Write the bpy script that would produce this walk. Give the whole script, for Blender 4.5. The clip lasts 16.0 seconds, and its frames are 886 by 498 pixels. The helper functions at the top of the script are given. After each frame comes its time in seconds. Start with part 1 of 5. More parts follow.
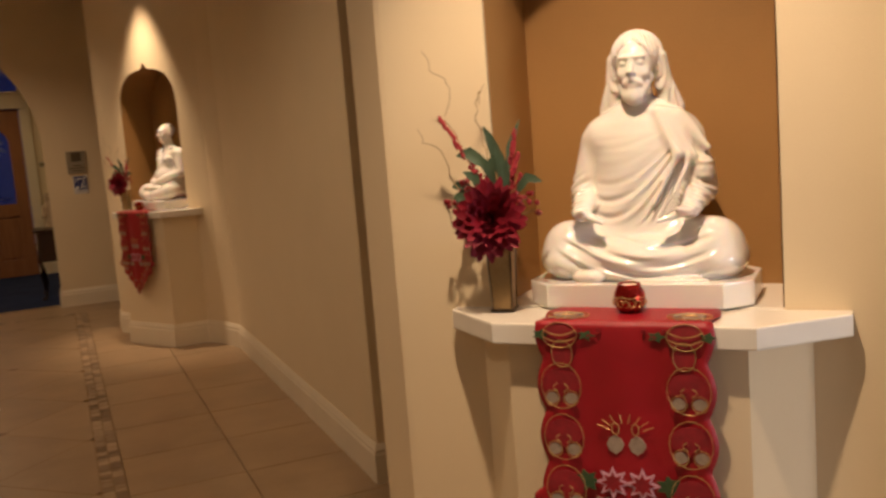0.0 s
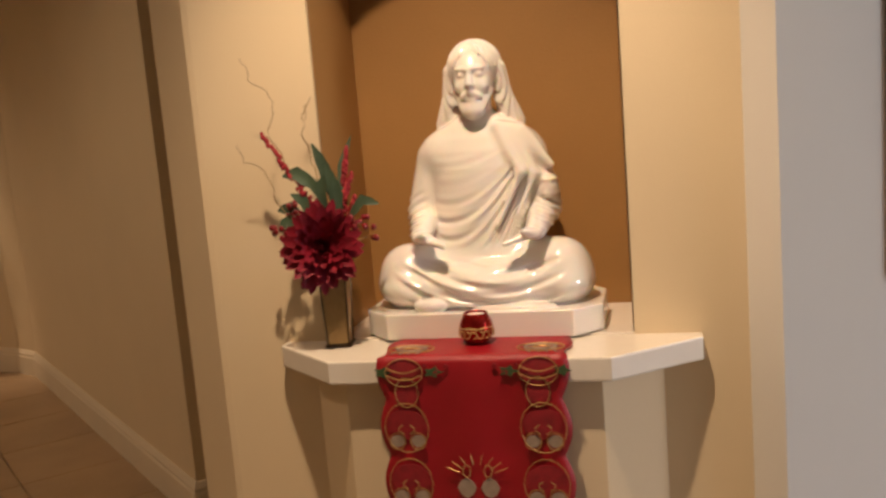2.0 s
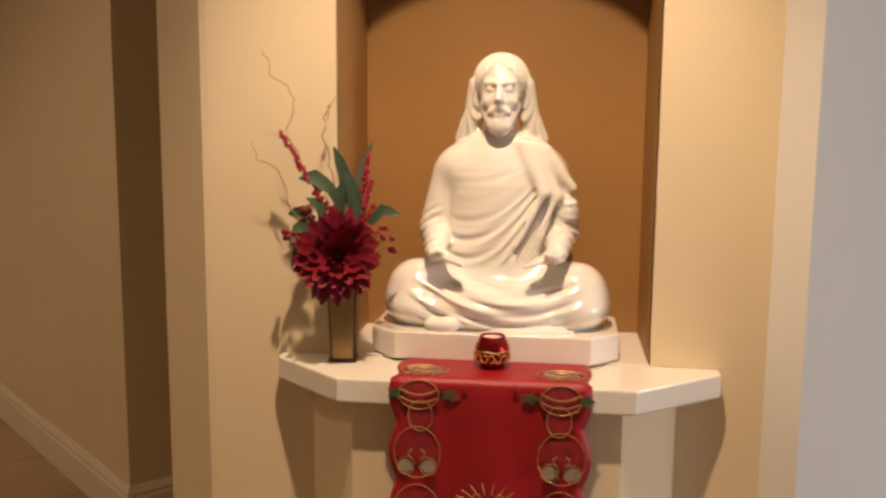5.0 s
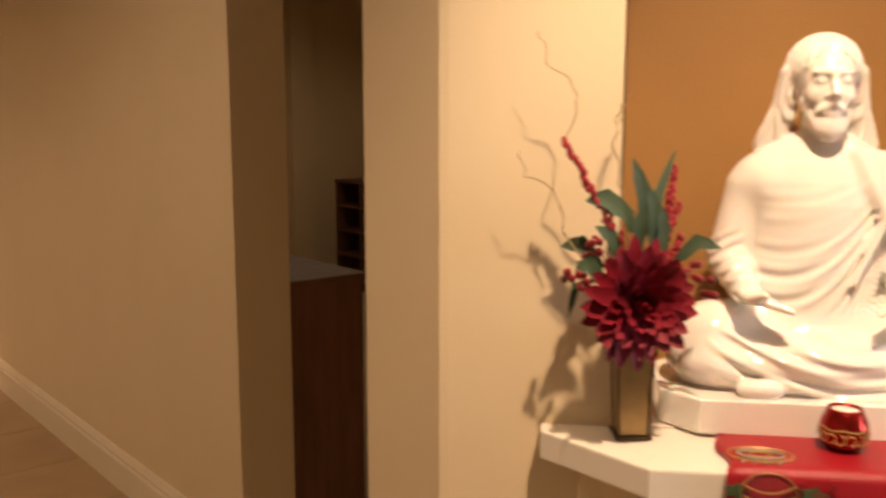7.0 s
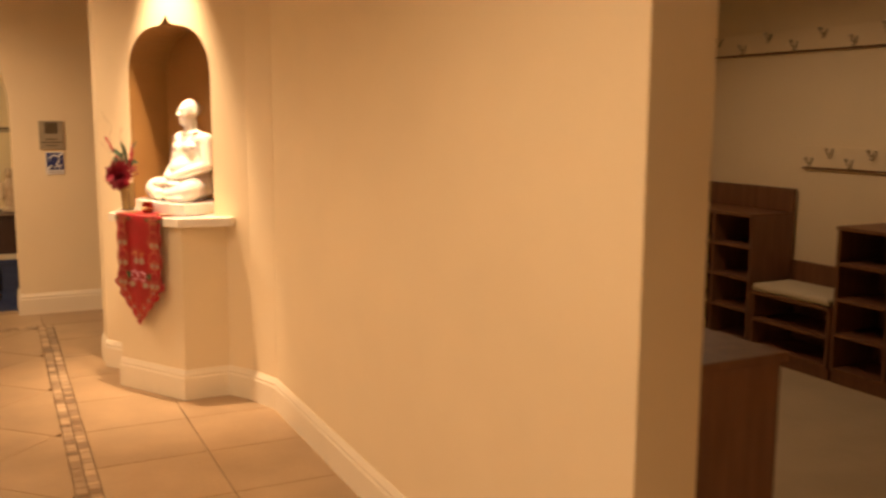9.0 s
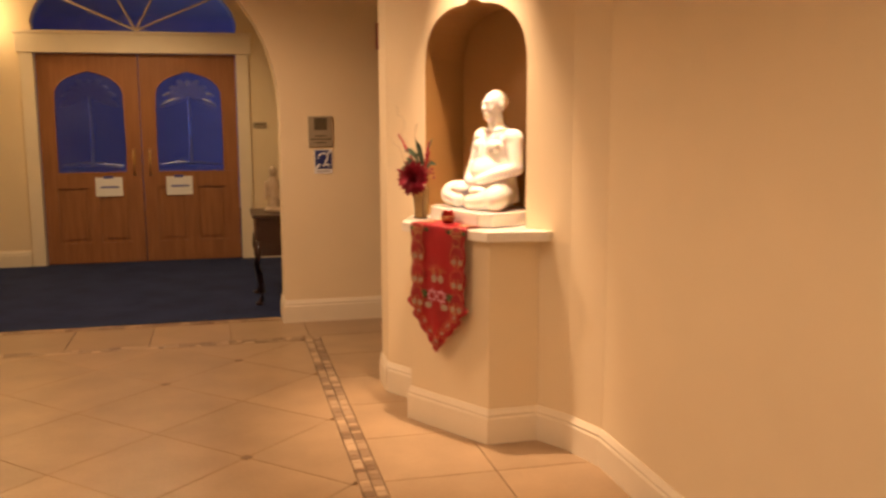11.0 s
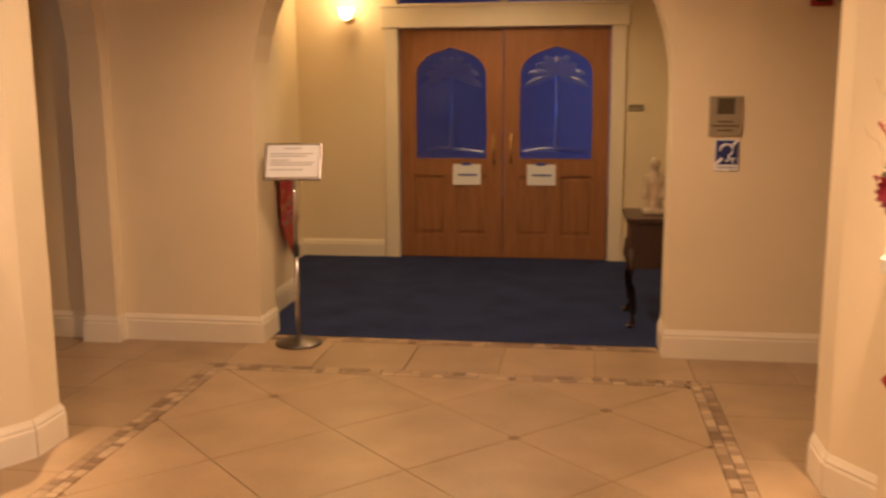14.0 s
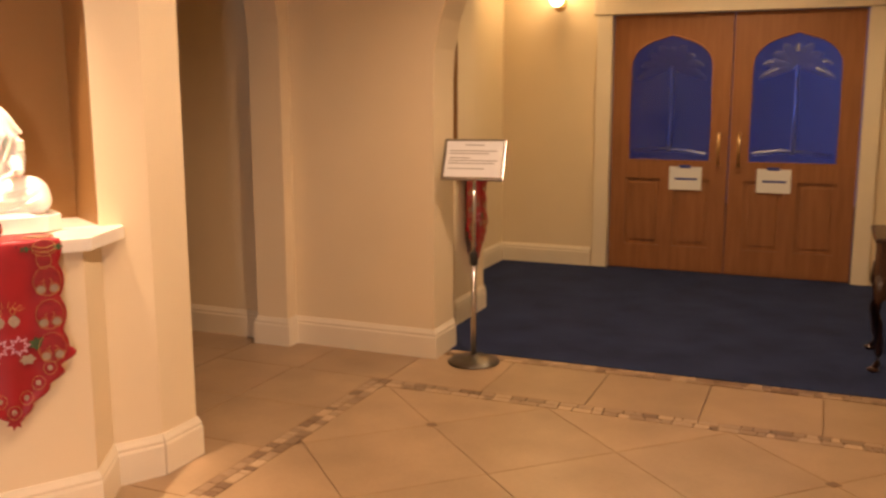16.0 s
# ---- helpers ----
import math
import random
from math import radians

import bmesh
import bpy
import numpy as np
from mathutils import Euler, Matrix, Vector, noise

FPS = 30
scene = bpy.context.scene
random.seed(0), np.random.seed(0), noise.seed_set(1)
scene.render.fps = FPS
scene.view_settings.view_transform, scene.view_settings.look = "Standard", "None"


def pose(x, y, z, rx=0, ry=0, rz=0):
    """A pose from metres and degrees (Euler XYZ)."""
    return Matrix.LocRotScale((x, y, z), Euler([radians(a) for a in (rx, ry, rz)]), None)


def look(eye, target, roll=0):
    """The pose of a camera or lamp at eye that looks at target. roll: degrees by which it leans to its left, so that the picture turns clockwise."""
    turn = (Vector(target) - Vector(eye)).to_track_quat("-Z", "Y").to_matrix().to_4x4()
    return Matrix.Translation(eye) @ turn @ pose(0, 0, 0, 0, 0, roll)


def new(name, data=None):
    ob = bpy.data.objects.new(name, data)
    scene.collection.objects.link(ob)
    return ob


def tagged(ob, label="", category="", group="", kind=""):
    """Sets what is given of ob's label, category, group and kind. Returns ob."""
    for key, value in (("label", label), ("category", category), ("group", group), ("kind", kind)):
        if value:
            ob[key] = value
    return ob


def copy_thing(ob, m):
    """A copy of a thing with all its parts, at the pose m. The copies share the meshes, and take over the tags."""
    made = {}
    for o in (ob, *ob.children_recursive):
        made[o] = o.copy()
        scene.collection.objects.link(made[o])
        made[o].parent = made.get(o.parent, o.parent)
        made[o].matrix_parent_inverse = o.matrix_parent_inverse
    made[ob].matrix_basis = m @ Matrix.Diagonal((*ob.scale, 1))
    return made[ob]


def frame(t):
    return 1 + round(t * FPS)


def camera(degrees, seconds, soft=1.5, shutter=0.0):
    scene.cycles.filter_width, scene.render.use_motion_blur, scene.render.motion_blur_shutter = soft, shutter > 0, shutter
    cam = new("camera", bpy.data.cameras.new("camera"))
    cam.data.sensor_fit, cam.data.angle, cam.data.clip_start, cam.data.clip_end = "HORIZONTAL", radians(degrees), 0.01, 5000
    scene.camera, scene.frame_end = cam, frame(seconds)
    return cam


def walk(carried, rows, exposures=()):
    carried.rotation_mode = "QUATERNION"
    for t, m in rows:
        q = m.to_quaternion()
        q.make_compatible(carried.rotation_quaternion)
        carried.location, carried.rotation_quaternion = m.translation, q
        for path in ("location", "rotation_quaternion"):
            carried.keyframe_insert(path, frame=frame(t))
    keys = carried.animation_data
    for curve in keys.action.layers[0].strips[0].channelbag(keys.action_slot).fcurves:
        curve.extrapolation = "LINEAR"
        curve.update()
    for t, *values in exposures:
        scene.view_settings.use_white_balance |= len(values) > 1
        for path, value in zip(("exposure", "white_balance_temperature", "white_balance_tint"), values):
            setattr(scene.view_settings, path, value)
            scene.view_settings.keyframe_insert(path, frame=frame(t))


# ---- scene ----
cam = camera(51.7, 16.0, soft=2.6, shutter=0.5)
PATH = [
    (0, (1.22, -12.228, 1.382), (1.981, -10.397, 1.124), -4.5),
    (0.5, (1.248, -12.125, 1.381), (2.125, -10.35, 1.097), -5.2),
    (1, (1.267, -12.061, 1.389), (2.236, -10.336, 1.097), -5.5),
    (1.5, (1.261, -12.042, 1.41), (2.303, -10.361, 1.112), -5.4),
    (2, (1.273, -12.048, 1.416), (2.385, -10.411, 1.128), -4.6),
    (2.5, (1.279, -12.053, 1.422), (2.457, -10.46, 1.143), -3.7),
    (3, (1.271, -12.042, 1.42), (2.497, -10.484, 1.158), -2.8),
    (5.5, (1.113, -11.764, 1.435), (2.386, -10.247, 1.154), 0.9),
    (6, (1.1, -11.637, 1.416), (2.357, -10.104, 1.151), 0.7),
    (6.5, (1.1, -11.454, 1.43), (2.365, -9.929, 1.159), 0.1),
    (7, (1.064, -11.24, 1.443), (2.33, -9.719, 1.151), 0.0),
    (7.5, (1.053, -11.055, 1.470), (2.237, -9.472, 1.172), -0.8),
    (8, (1.042, -10.869, 1.498), (2.138, -9.218, 1.23), 0.9),
    (8.5, (1.056, -10.648, 1.497), (2.044, -8.932, 1.217), 0.4),
    (9, (1.026, -10.405, 1.505), (1.899, -8.629, 1.216), 0.3),
    (11.5, (0.724, -9.136, 1.499), (1.091, -7.194, 1.188), -0.6),
    (12, (0.708, -8.891, 1.49), (0.973, -6.935, 1.169), -1.0),
    (12.5, (0.63, -8.667, 1.484), (0.773, -6.7, 1.15), -0.8),
    (13, (0.603, -8.471, 1.491), (0.621, -6.501, 1.15), -0.6),
    (13.5, (0.629, -8.246, 1.485), (0.532, -6.279, 1.138), -0.6),
    (14, (0.652, -8.061, 1.478), (0.365, -6.111, 1.14), -0.3),
    (14.5, (0.645, -7.846, 1.475), (0.205, -5.924, 1.138), 0.0),
    (15, (0.664, -7.7, 1.477), (0.123, -5.805, 1.138), 0.0),
    (15.5, (0.698, -7.538, 1.449), (0.064, -5.671, 1.115), -0.1),
    (16, (0.714, -7.383, 1.434), (-0.05, -5.566, 1.095), -0.1),
]
walk(cam, [(t, look(eye, target, roll)) for t, eye, target, roll in PATH],
     [(0, -1.0, 5950, 11), (1.5, -1.18, 5950, 11), (3, -1.08, 6000, 12), (5.5, -0.98, 5950, 11), (6.5, -0.93, 6050, 13), (7, -0.6, 6150, 13), (7.5, -0.38, 6350, 16), (8.0, -0.1, 6450, 18), (8.4, 0.42, 6550, 15), (9, 0.55, 6700, 15),
      (11.5, 0.28, 6500, 21), (12.5, 0.33, 6350, 20), (14, 0.42, 6450, 20), (16, 0.5, 6350, 22)])

# ---- light and exposure ----
world = bpy.data.worlds.new("world")
scene.world = world
world.use_nodes = True
bg = world.node_tree.nodes["Background"]
bg.inputs[0].default_value = (0.55, 0.7, 1.0, 1)
bg.inputs[1].default_value = 0.05
scene.view_settings.exposure = 0.0

WARM = (1.0, 0.69, 0.41)


def spot(name, eye, target, watts, degrees, size, colour=WARM, blend=0.6):
    d = bpy.data.lights.new(name, "SPOT")
    d.energy, d.spot_size, d.spot_blend, d.shadow_soft_size, d.color = watts, radians(degrees), blend, size, colour
    ob = new(name, d)
    ob.matrix_world = look(eye, target)
    return ob


def glow(name, place, watts, size, colour=WARM):
    d = bpy.data.lights.new(name, "POINT")
    d.energy, d.shadow_soft_size, d.color = watts, size, colour
    ob = new(name, d)
    ob.location = place
    return ob


def panel_light(name, eye, target, watts, sx, sy, colour):
    d = bpy.data.lights.new(name, "AREA")
    d.shape, d.size, d.size_y, d.energy, d.color = "RECTANGLE", sx, sy, watts, colour
    ob = new(name, d)
    ob.matrix_world = look(eye, target)
    return ob


CEIL = 2.85
# recessed ceiling lamps: one over each niche, a few over the foyer and the corridor
spot("niche_lamp_1", (1.752, -11.143, CEIL - 0.06), (2.14, -10.77, 1.05), 350, 69, 0.03, WARM, 0.7)
spot("niche_lamp_2", (1.735, -5.37, CEIL - 0.06), (1.86, -5.295, 1.05), 300, 50, 0.03, WARM, 0.9)
spot("niche_lamp_3", (-1.64, -5.344, CEIL - 0.06), (-1.764, -5.27, 1.05), 280, 44, 0.03, WARM, 0.9)
LAMPS = [(0.0, -4.4), (0.0, -6.6), (0.6, -8.9), (0.3, -12.6)]
for i, (lx, ly) in enumerate(LAMPS):
    spot("ceiling_lamp_%d" % (i + 1), (lx, ly, CEIL - 0.06), (lx, ly, 0), (130, 64, 94, 14)[i], 150, 0.09)
glow("sconce_lamp", (-1.36, -0.22, 2.36), 8, 0.06, (1.0, 0.68, 0.3))
# unseen fill, added to brighten the vestibule walls beyond the sconce's reach
spot("vestibule_lamp", (0.0, -1.4, CEIL - 0.06), (0, -1.4, 0), 75, 150, 0.09, (1.0, 0.72, 0.36))
# added lamp with no known source, sets how bright the shoe room is
spot("shoe_room_lamp", (3.9, -6.6, CEIL - 0.06), (3.9, -6.6, 0), 38, 150, 0.1)
# daylight from the window of the room behind the camera
panel_light("window_daylight", (5.0, -15.85, 1.15), (3.4, -11.0, 0.3), 235, 1.8, 1.5, (1.0, 0.95, 0.92))
# added blue panel, out of sight, lights the hall beyond the doors
panel_light("hall_daylight", (2.8, 2.6, 1.4), (0, 2.6, 1.2), 18, 2.5, 1.6, (0.38, 0.47, 0.95))

# ---- materials ----
MATS = {}


def mat(name, col, rough=0.6, metal=0.0, var=0.12, scale=6.0, bump=0.1, fine=90.0, col2=None, spread=0.0, spec=0.5, coat=0.0, sss=0.0, stretch=None, island=False):
    """Painted, stone or wood surface: colour varied at a large and a fine scale, with fine relief."""
    if name in MATS:
        return MATS[name]
    m = bpy.data.materials.new(name)
    m.use_nodes = True
    nt = m.node_tree
    b = nt.nodes["Principled BSDF"]
    b.inputs["Roughness"].default_value = rough
    b.inputs["Metallic"].default_value = metal
    b.inputs["Specular IOR Level"].default_value = spec
    b.inputs["Coat Weight"].default_value = coat
    b.inputs["Coat Roughness"].default_value = 0.12
    if sss:
        b.inputs["Subsurface Weight"].default_value = sss
        b.inputs["Subsurface Radius"].default_value = (0.02, 0.013, 0.008)
        b.inputs["Subsurface Scale"].default_value = 0.5
    co = nt.nodes.new("ShaderNodeTexCoord")
    src = co.outputs["Object"]
    if stretch:
        mp = nt.nodes.new("ShaderNodeMapping")
        mp.inputs["Scale"].default_value = stretch
        nt.links.new(src, mp.inputs["Vector"])
        src = mp.outputs["Vector"]
    big = nt.nodes.new("ShaderNodeTexNoise")
    big.inputs["Scale"].default_value = scale
    big.inputs["Detail"].default_value = 5
    small = nt.nodes.new("ShaderNodeTexNoise")
    small.inputs["Scale"].default_value = fine
    small.inputs["Detail"].default_value = 3
    for n in (big, small):
        nt.links.new(src, n.inputs["Vector"])
    add = nt.nodes.new("ShaderNodeMath")
    add.operation = "MULTIPLY_ADD"
    nt.links.new(small.outputs["Fac"], add.inputs[0])
    add.inputs[1].default_value = 0.35
    nt.links.new(big.outputs["Fac"], add.inputs[2])
    last = add.outputs[0]
    if spread:
        info = nt.nodes.new("ShaderNodeObjectInfo")
        sp = nt.nodes.new("ShaderNodeMath")
        sp.operation = "MULTIPLY_ADD"
        nt.links.new(nt.nodes.new("ShaderNodeNewGeometry").outputs["Random Per Island"] if island else info.outputs["Random"], sp.inputs[0])
        sp.inputs[1].default_value = spread
        nt.links.new(last, sp.inputs[2])
        last = sp.outputs[0]
    ramp = nt.nodes.new("ShaderNodeValToRGB")
    c2 = col2 or tuple(max(0.0, c * (1 - 2 * var)) for c in col)
    ramp.color_ramp.elements[0].position, ramp.color_ramp.elements[1].position = 0.35 / (1 + spread), 1.0
    ramp.color_ramp.elements[0].color = (*c2, 1)
    ramp.color_ramp.elements[1].color = (*col, 1)
    span = nt.nodes.new("ShaderNodeMath")
    span.operation = "DIVIDE"
    nt.links.new(last, span.inputs[0])
    span.inputs[1].default_value = 1 + spread
    nt.links.new(span.outputs[0], ramp.inputs[0])
    nt.links.new(ramp.outputs[0], b.inputs["Base Color"])
    if bump:
        bp = nt.nodes.new("ShaderNodeBump")
        bp.inputs["Strength"].default_value = bump
        bp.inputs["Distance"].default_value = 0.004
        nt.links.new(small.outputs["Fac"], bp.inputs["Height"])
        nt.links.new(bp.outputs[0], b.inputs["Normal"])
    MATS[name] = m
    return m


def lit(name, col, strength):
    if name in MATS:
        return MATS[name]
    m = bpy.data.materials.new(name)
    m.use_nodes = True
    b = m.node_tree.nodes["Principled BSDF"]
    b.inputs["Base Color"].default_value = (*col, 1)
    b.inputs["Emission Color"].default_value = (*col, 1)
    b.inputs["Emission Strength"].default_value = strength
    MATS[name] = m
    return m


def glass(name, col, rough=0.05):
    if name in MATS:
        return MATS[name]
    m = bpy.data.materials.new(name)
    m.use_nodes = True
    b = m.node_tree.nodes["Principled BSDF"]
    b.inputs["Base Color"].default_value = (*col, 1)
    b.inputs["Transmission Weight"].default_value = 1.0
    b.inputs["Roughness"].default_value = rough
    MATS[name] = m
    return m


PAINT = mat("cream_wall_paint", (0.80, 0.66, 0.44), 0.7, var=0.04, scale=2.0, bump=0.12, fine=260)
TRIM = mat("ivory_trim_paint", (0.82, 0.72, 0.55), 0.4, var=0.04, scale=5, bump=0.03, fine=120)
CEILING = mat("ceiling_paint", (0.82, 0.76, 0.64), 0.8, var=0.04, scale=2, bump=0.08, fine=200)
GREYPAINT = mat("pale_grey_wall_paint", (0.72, 0.70, 0.66), 0.7, var=0.04, scale=2, bump=0.12, fine=260)
LINING = mat("tan_niche_paint", (0.36, 0.19, 0.055), 0.6, var=0.08, scale=4, bump=0.15, fine=200)
TILE = mat("beige_travertine", (0.47, 0.32, 0.182), 0.34, var=0.20, scale=3.5, bump=0.06, fine=60, spread=0.25)
GROUT = mat("tan_grout", (0.43, 0.29, 0.165), 0.85, var=0.15, scale=9, bump=0.2, fine=160)
MOSAIC = mat("mixed_marble_mosaic", (0.58, 0.42, 0.26), 0.3, scale=9, col2=(0.10, 0.048, 0.022), bump=0.06, fine=50, spread=1.6)
MOSAICREST = mat("mixed_marble_mosaic_run", (0.58, 0.42, 0.26), 0.3, scale=9, col2=(0.10, 0.048, 0.022), bump=0.06, fine=50, spread=1.6, island=True)
INSET = mat("brown_stone_inset", (0.22, 0.125, 0.06), 0.35, var=0.2, scale=20)
CARPET = mat("blue_carpet", (0.036, 0.050, 0.125), 0.95, var=0.25, scale=3, bump=0.9, fine=420, spec=0.1)
MATTE = mat("beige_carpet", (0.62, 0.50, 0.34), 0.95, var=0.1, scale=3, bump=0.8, fine=380, spec=0.1)
SHELF = mat("white_marble_shelf", (0.86, 0.80, 0.70), 0.18, var=0.05, scale=4, bump=0.0, fine=40)
MARBLE = mat("white_polished_marble", (0.88, 0.84, 0.79), 0.14, var=0.03, scale=7, bump=0.0, fine=60, coat=0.5, sss=0.25)
DOORWOOD = mat("oak_door_wood", (0.37, 0.155, 0.06), 0.42, scale=3, col2=(0.22, 0.09, 0.03), bump=0.08, fine=40, stretch=(10, 10, 0.9))
WALNUT = mat("walnut_cabinet_wood", (0.22, 0.10, 0.045), 0.45, scale=3, col2=(0.11, 0.045, 0.018), bump=0.08, fine=40, stretch=(9, 9, 1.0))
DARKWOOD = mat("dark_mahogany", (0.05, 0.02, 0.012), 0.3, var=0.3, scale=4, bump=0.04, fine=60, stretch=(8, 8, 1))
CUSHION = mat("cream_cushion_cloth", (0.62, 0.54, 0.38), 0.9, var=0.08, scale=5, bump=0.4, fine=300)
CLOTH = mat("red_satin_cloth", (0.37, 0.008, 0.016), 0.42, var=0.15, scale=9, bump=0.25, fine=420)
CLOTH2 = mat("deep_red_lace", (0.36, 0.010, 0.018), 0.6, var=0.25, scale=60, bump=0.5, fine=500)
GOLD = mat("gold_thread", (0.58, 0.35, 0.12), 0.4, 0.5, var=0.15, scale=60, bump=0.2, fine=500)
CREAMTHREAD = mat("cream_lace_net", (0.42, 0.31, 0.23), 0.7, var=0.2, scale=80, bump=0.4, fine=500)
GREENTHREAD = mat("green_thread", (0.05, 0.09, 0.03), 0.7, var=0.2, scale=60)
PINKTHREAD = mat("pink_thread", (0.72, 0.40, 0.50), 0.6, var=0.15, scale=60)
DAHLIA = mat("crimson_petal", (0.30, 0.005, 0.024), 0.6, scale=40, col2=(0.12, 0.002, 0.009), bump=0.15, fine=200)
LEAF = mat("grey_green_leaf", (0.075, 0.12, 0.065), 0.5, var=0.25, scale=20, bump=0.15)
BERRY = mat("wine_red_berry", (0.25, 0.010, 0.015), 0.35, var=0.2, scale=40, bump=0.0)
ASTILBE = mat("red_plume", (0.42, 0.02, 0.03), 0.7, var=0.25, scale=60, bump=0.2)
TWIG = mat("curly_willow_twig", (0.42, 0.27, 0.12), 0.7, var=0.25, scale=40, bump=0.2)
VASEGOLD = mat("antique_gold_vase", (0.44, 0.29, 0.12), 0.32, 0.45, var=0.2, scale=14, bump=0.05)
DARKEDGE = mat("dark_bronze_edge", (0.07, 0.04, 0.02), 0.4, 0.5, var=0.2, scale=20)
VOTIVE = mat("red_mercury_glass", (0.42, 0.018, 0.012), 0.14, 0.75, scale=60, col2=(0.16, 0.006, 0.004), bump=0.15, fine=220)
WAX = mat("white_candle_wax", (0.88, 0.84, 0.76), 0.4, var=0.03, sss=0.3)
STEEL = mat("brushed_steel", (0.62, 0.60, 0.57), 0.25, 1.0, var=0.08, scale=30, bump=0.03, fine=200)
BLACK = mat("black_plastic", (0.02, 0.02, 0.02), 0.4, var=0.1)
PAPER = mat("white_paper", (0.80, 0.79, 0.78), 0.7, var=0.02, bump=0.0)
PRINT = mat("grey_print", (0.40, 0.38, 0.36), 0.8, var=0.05, bump=0.0)
BLUEINK = mat("blue_tape", (0.03, 0.06, 0.32), 0.5, var=0.05, bump=0.0)
BRASS = mat("satin_brass", (0.75, 0.52, 0.22), 0.28, 1.0, var=0.08, scale=30)
PLAQUE = mat("champagne_plaque", (0.42, 0.36, 0.26), 0.4, 0.5, var=0.08, scale=20)
PLAQUEDARK = mat("bronze_plaque_print", (0.13, 0.10, 0.06), 0.5, 0.4, var=0.1, scale=20)
SIGNBLUE = mat("navy_sign_enamel", (0.018, 0.03, 0.16), 0.35, var=0.05)
SIGNWHITE = mat("white_sign_enamel", (0.80, 0.80, 0.82), 0.4, var=0.03)
ALARMRED = mat("red_alarm_plastic", (0.30, 0.02, 0.02), 0.4, var=0.08)
HALLBLUE = mat("blue_hall_wall", (0.45, 0.5, 0.75), 0.8, var=0.1, scale=2)
PANE = glass("blue_door_glass", (0.55, 0.65, 1.0), 0.12)
FROST = glass("frosted_glass", (0.72, 0.80, 1.0), 0.4)
# the same frosted glass with shade put into its colour
FROSTDIM = glass("shaded_frosted_glass", (0.40, 0.50, 0.92), 0.3)
# pale colour standing in for light caught on the frond tips
GLINT = mat("painted_glint", (0.62, 0.66, 0.85), 0.25, var=0.2, scale=20)
SHADE = lit("lamp_shade_glass", (1.0, 0.72, 0.34), 6.0)
LENS = lit("ceiling_lamp_lens", (1.0, 0.80, 0.52), 5.0)


# ---- mesh helpers ----
def link(name, bm, material, parent=None, label="", smooth=False):
    me = bpy.data.meshes.new(name)
    bm.normal_update()
    bm.to_mesh(me)
    bm.free()
    if smooth:
        for p in me.polygons:
            p.use_smooth = True
    me.materials.append(material)
    ob = new(name, me)
    if parent:
        ob.parent = parent
    if label:
        tagged(ob, label)
    return ob


def part(name, bm, material, parent, label="", smooth=False):
    return link(name, bm, material, parent, label, smooth)


def thing(name, m, label, category, group="", kind=""):
    ob = new(name)
    ob.empty_display_size = 0.05
    ob.matrix_world = m
    return tagged(ob, label, category, group, kind)


def box(x0, y0, z0, x1, y1, z1, bevel=0.0, bm=None):
    bm = bm or bmesh.new()
    vs = [bm.verts.new((x, y, z)) for x in (x0, x1) for y in (y0, y1) for z in (z0, z1)]
    fs = [bm.faces.new([vs[i] for i in f]) for f in ((0, 1, 3, 2), (4, 6, 7, 5), (0, 4, 5, 1), (2, 3, 7, 6), (0, 2, 6, 4), (1, 5, 7, 3))]
    if bevel:
        es = list({e for f in fs for e in f.edges})
        bmesh.ops.bevel(bm, geom=es, offset=bevel, segments=2, profile=0.6, affect="EDGES")
    return bm


def prism(pts, z0, z1, bevel=0.0, bm=None):
    """Upright prism over a plan outline."""
    bm = bm or bmesh.new()
    a = [bm.verts.new((x, y, z0)) for x, y in pts]
    b = [bm.verts.new((x, y, z1)) for x, y in pts]
    n = len(pts)
    made = [bm.faces.new(a), bm.faces.new(b)]
    for i in range(n):
        made.append(bm.faces.new((a[i], a[(i + 1) % n], b[(i + 1) % n], b[i])))
    if bevel:
        es = [e for e in made[1].edges] + [e for e in made[0].edges]
        bmesh.ops.bevel(bm, geom=es, offset=bevel, segments=2, profile=0.6, affect="EDGES")
    bmesh.ops.recalc_face_normals(bm, faces=bm.faces[:])
    return bm


def slab(pts, y0, y1, bm=None, bevel=0.0):
    """Outline in x and z, thick along y."""
    bm = bm or bmesh.new()
    a = [bm.verts.new((x, y0, z)) for x, z in pts]
    b = [bm.verts.new((x, y1, z)) for x, z in pts]
    n = len(pts)
    made = [bm.faces.new(a), bm.faces.new(b[::-1])]
    for i in range(n):
        made.append(bm.faces.new((a[i], b[i], b[(i + 1) % n], a[(i + 1) % n])))
    if bevel:
        bmesh.ops.bevel(bm, geom=list(made[0].edges) + list(made[1].edges), offset=bevel, segments=2, profile=0.6, affect="EDGES")
    bmesh.ops.recalc_face_normals(bm, faces=bm.faces[:])
    return bm


def lathe(profile, seg=24, bm=None, at=(0, 0, 0)):
    bm = bm or bmesh.new()
    rings = []
    for r, z in profile:
        rings.append([bm.verts.new((at[0] + r * math.cos(2 * math.pi * k / seg), at[1] + r * math.sin(2 * math.pi * k / seg), at[2] + z)) for k in range(seg)])
    for a, b in zip(rings, rings[1:]):
        for k in range(seg):
            bm.faces.new((a[k], a[(k + 1) % seg], b[(k + 1) % seg], b[k]))
    bm.faces.new(rings[0][::-1])
    bm.faces.new(rings[-1])
    return bm


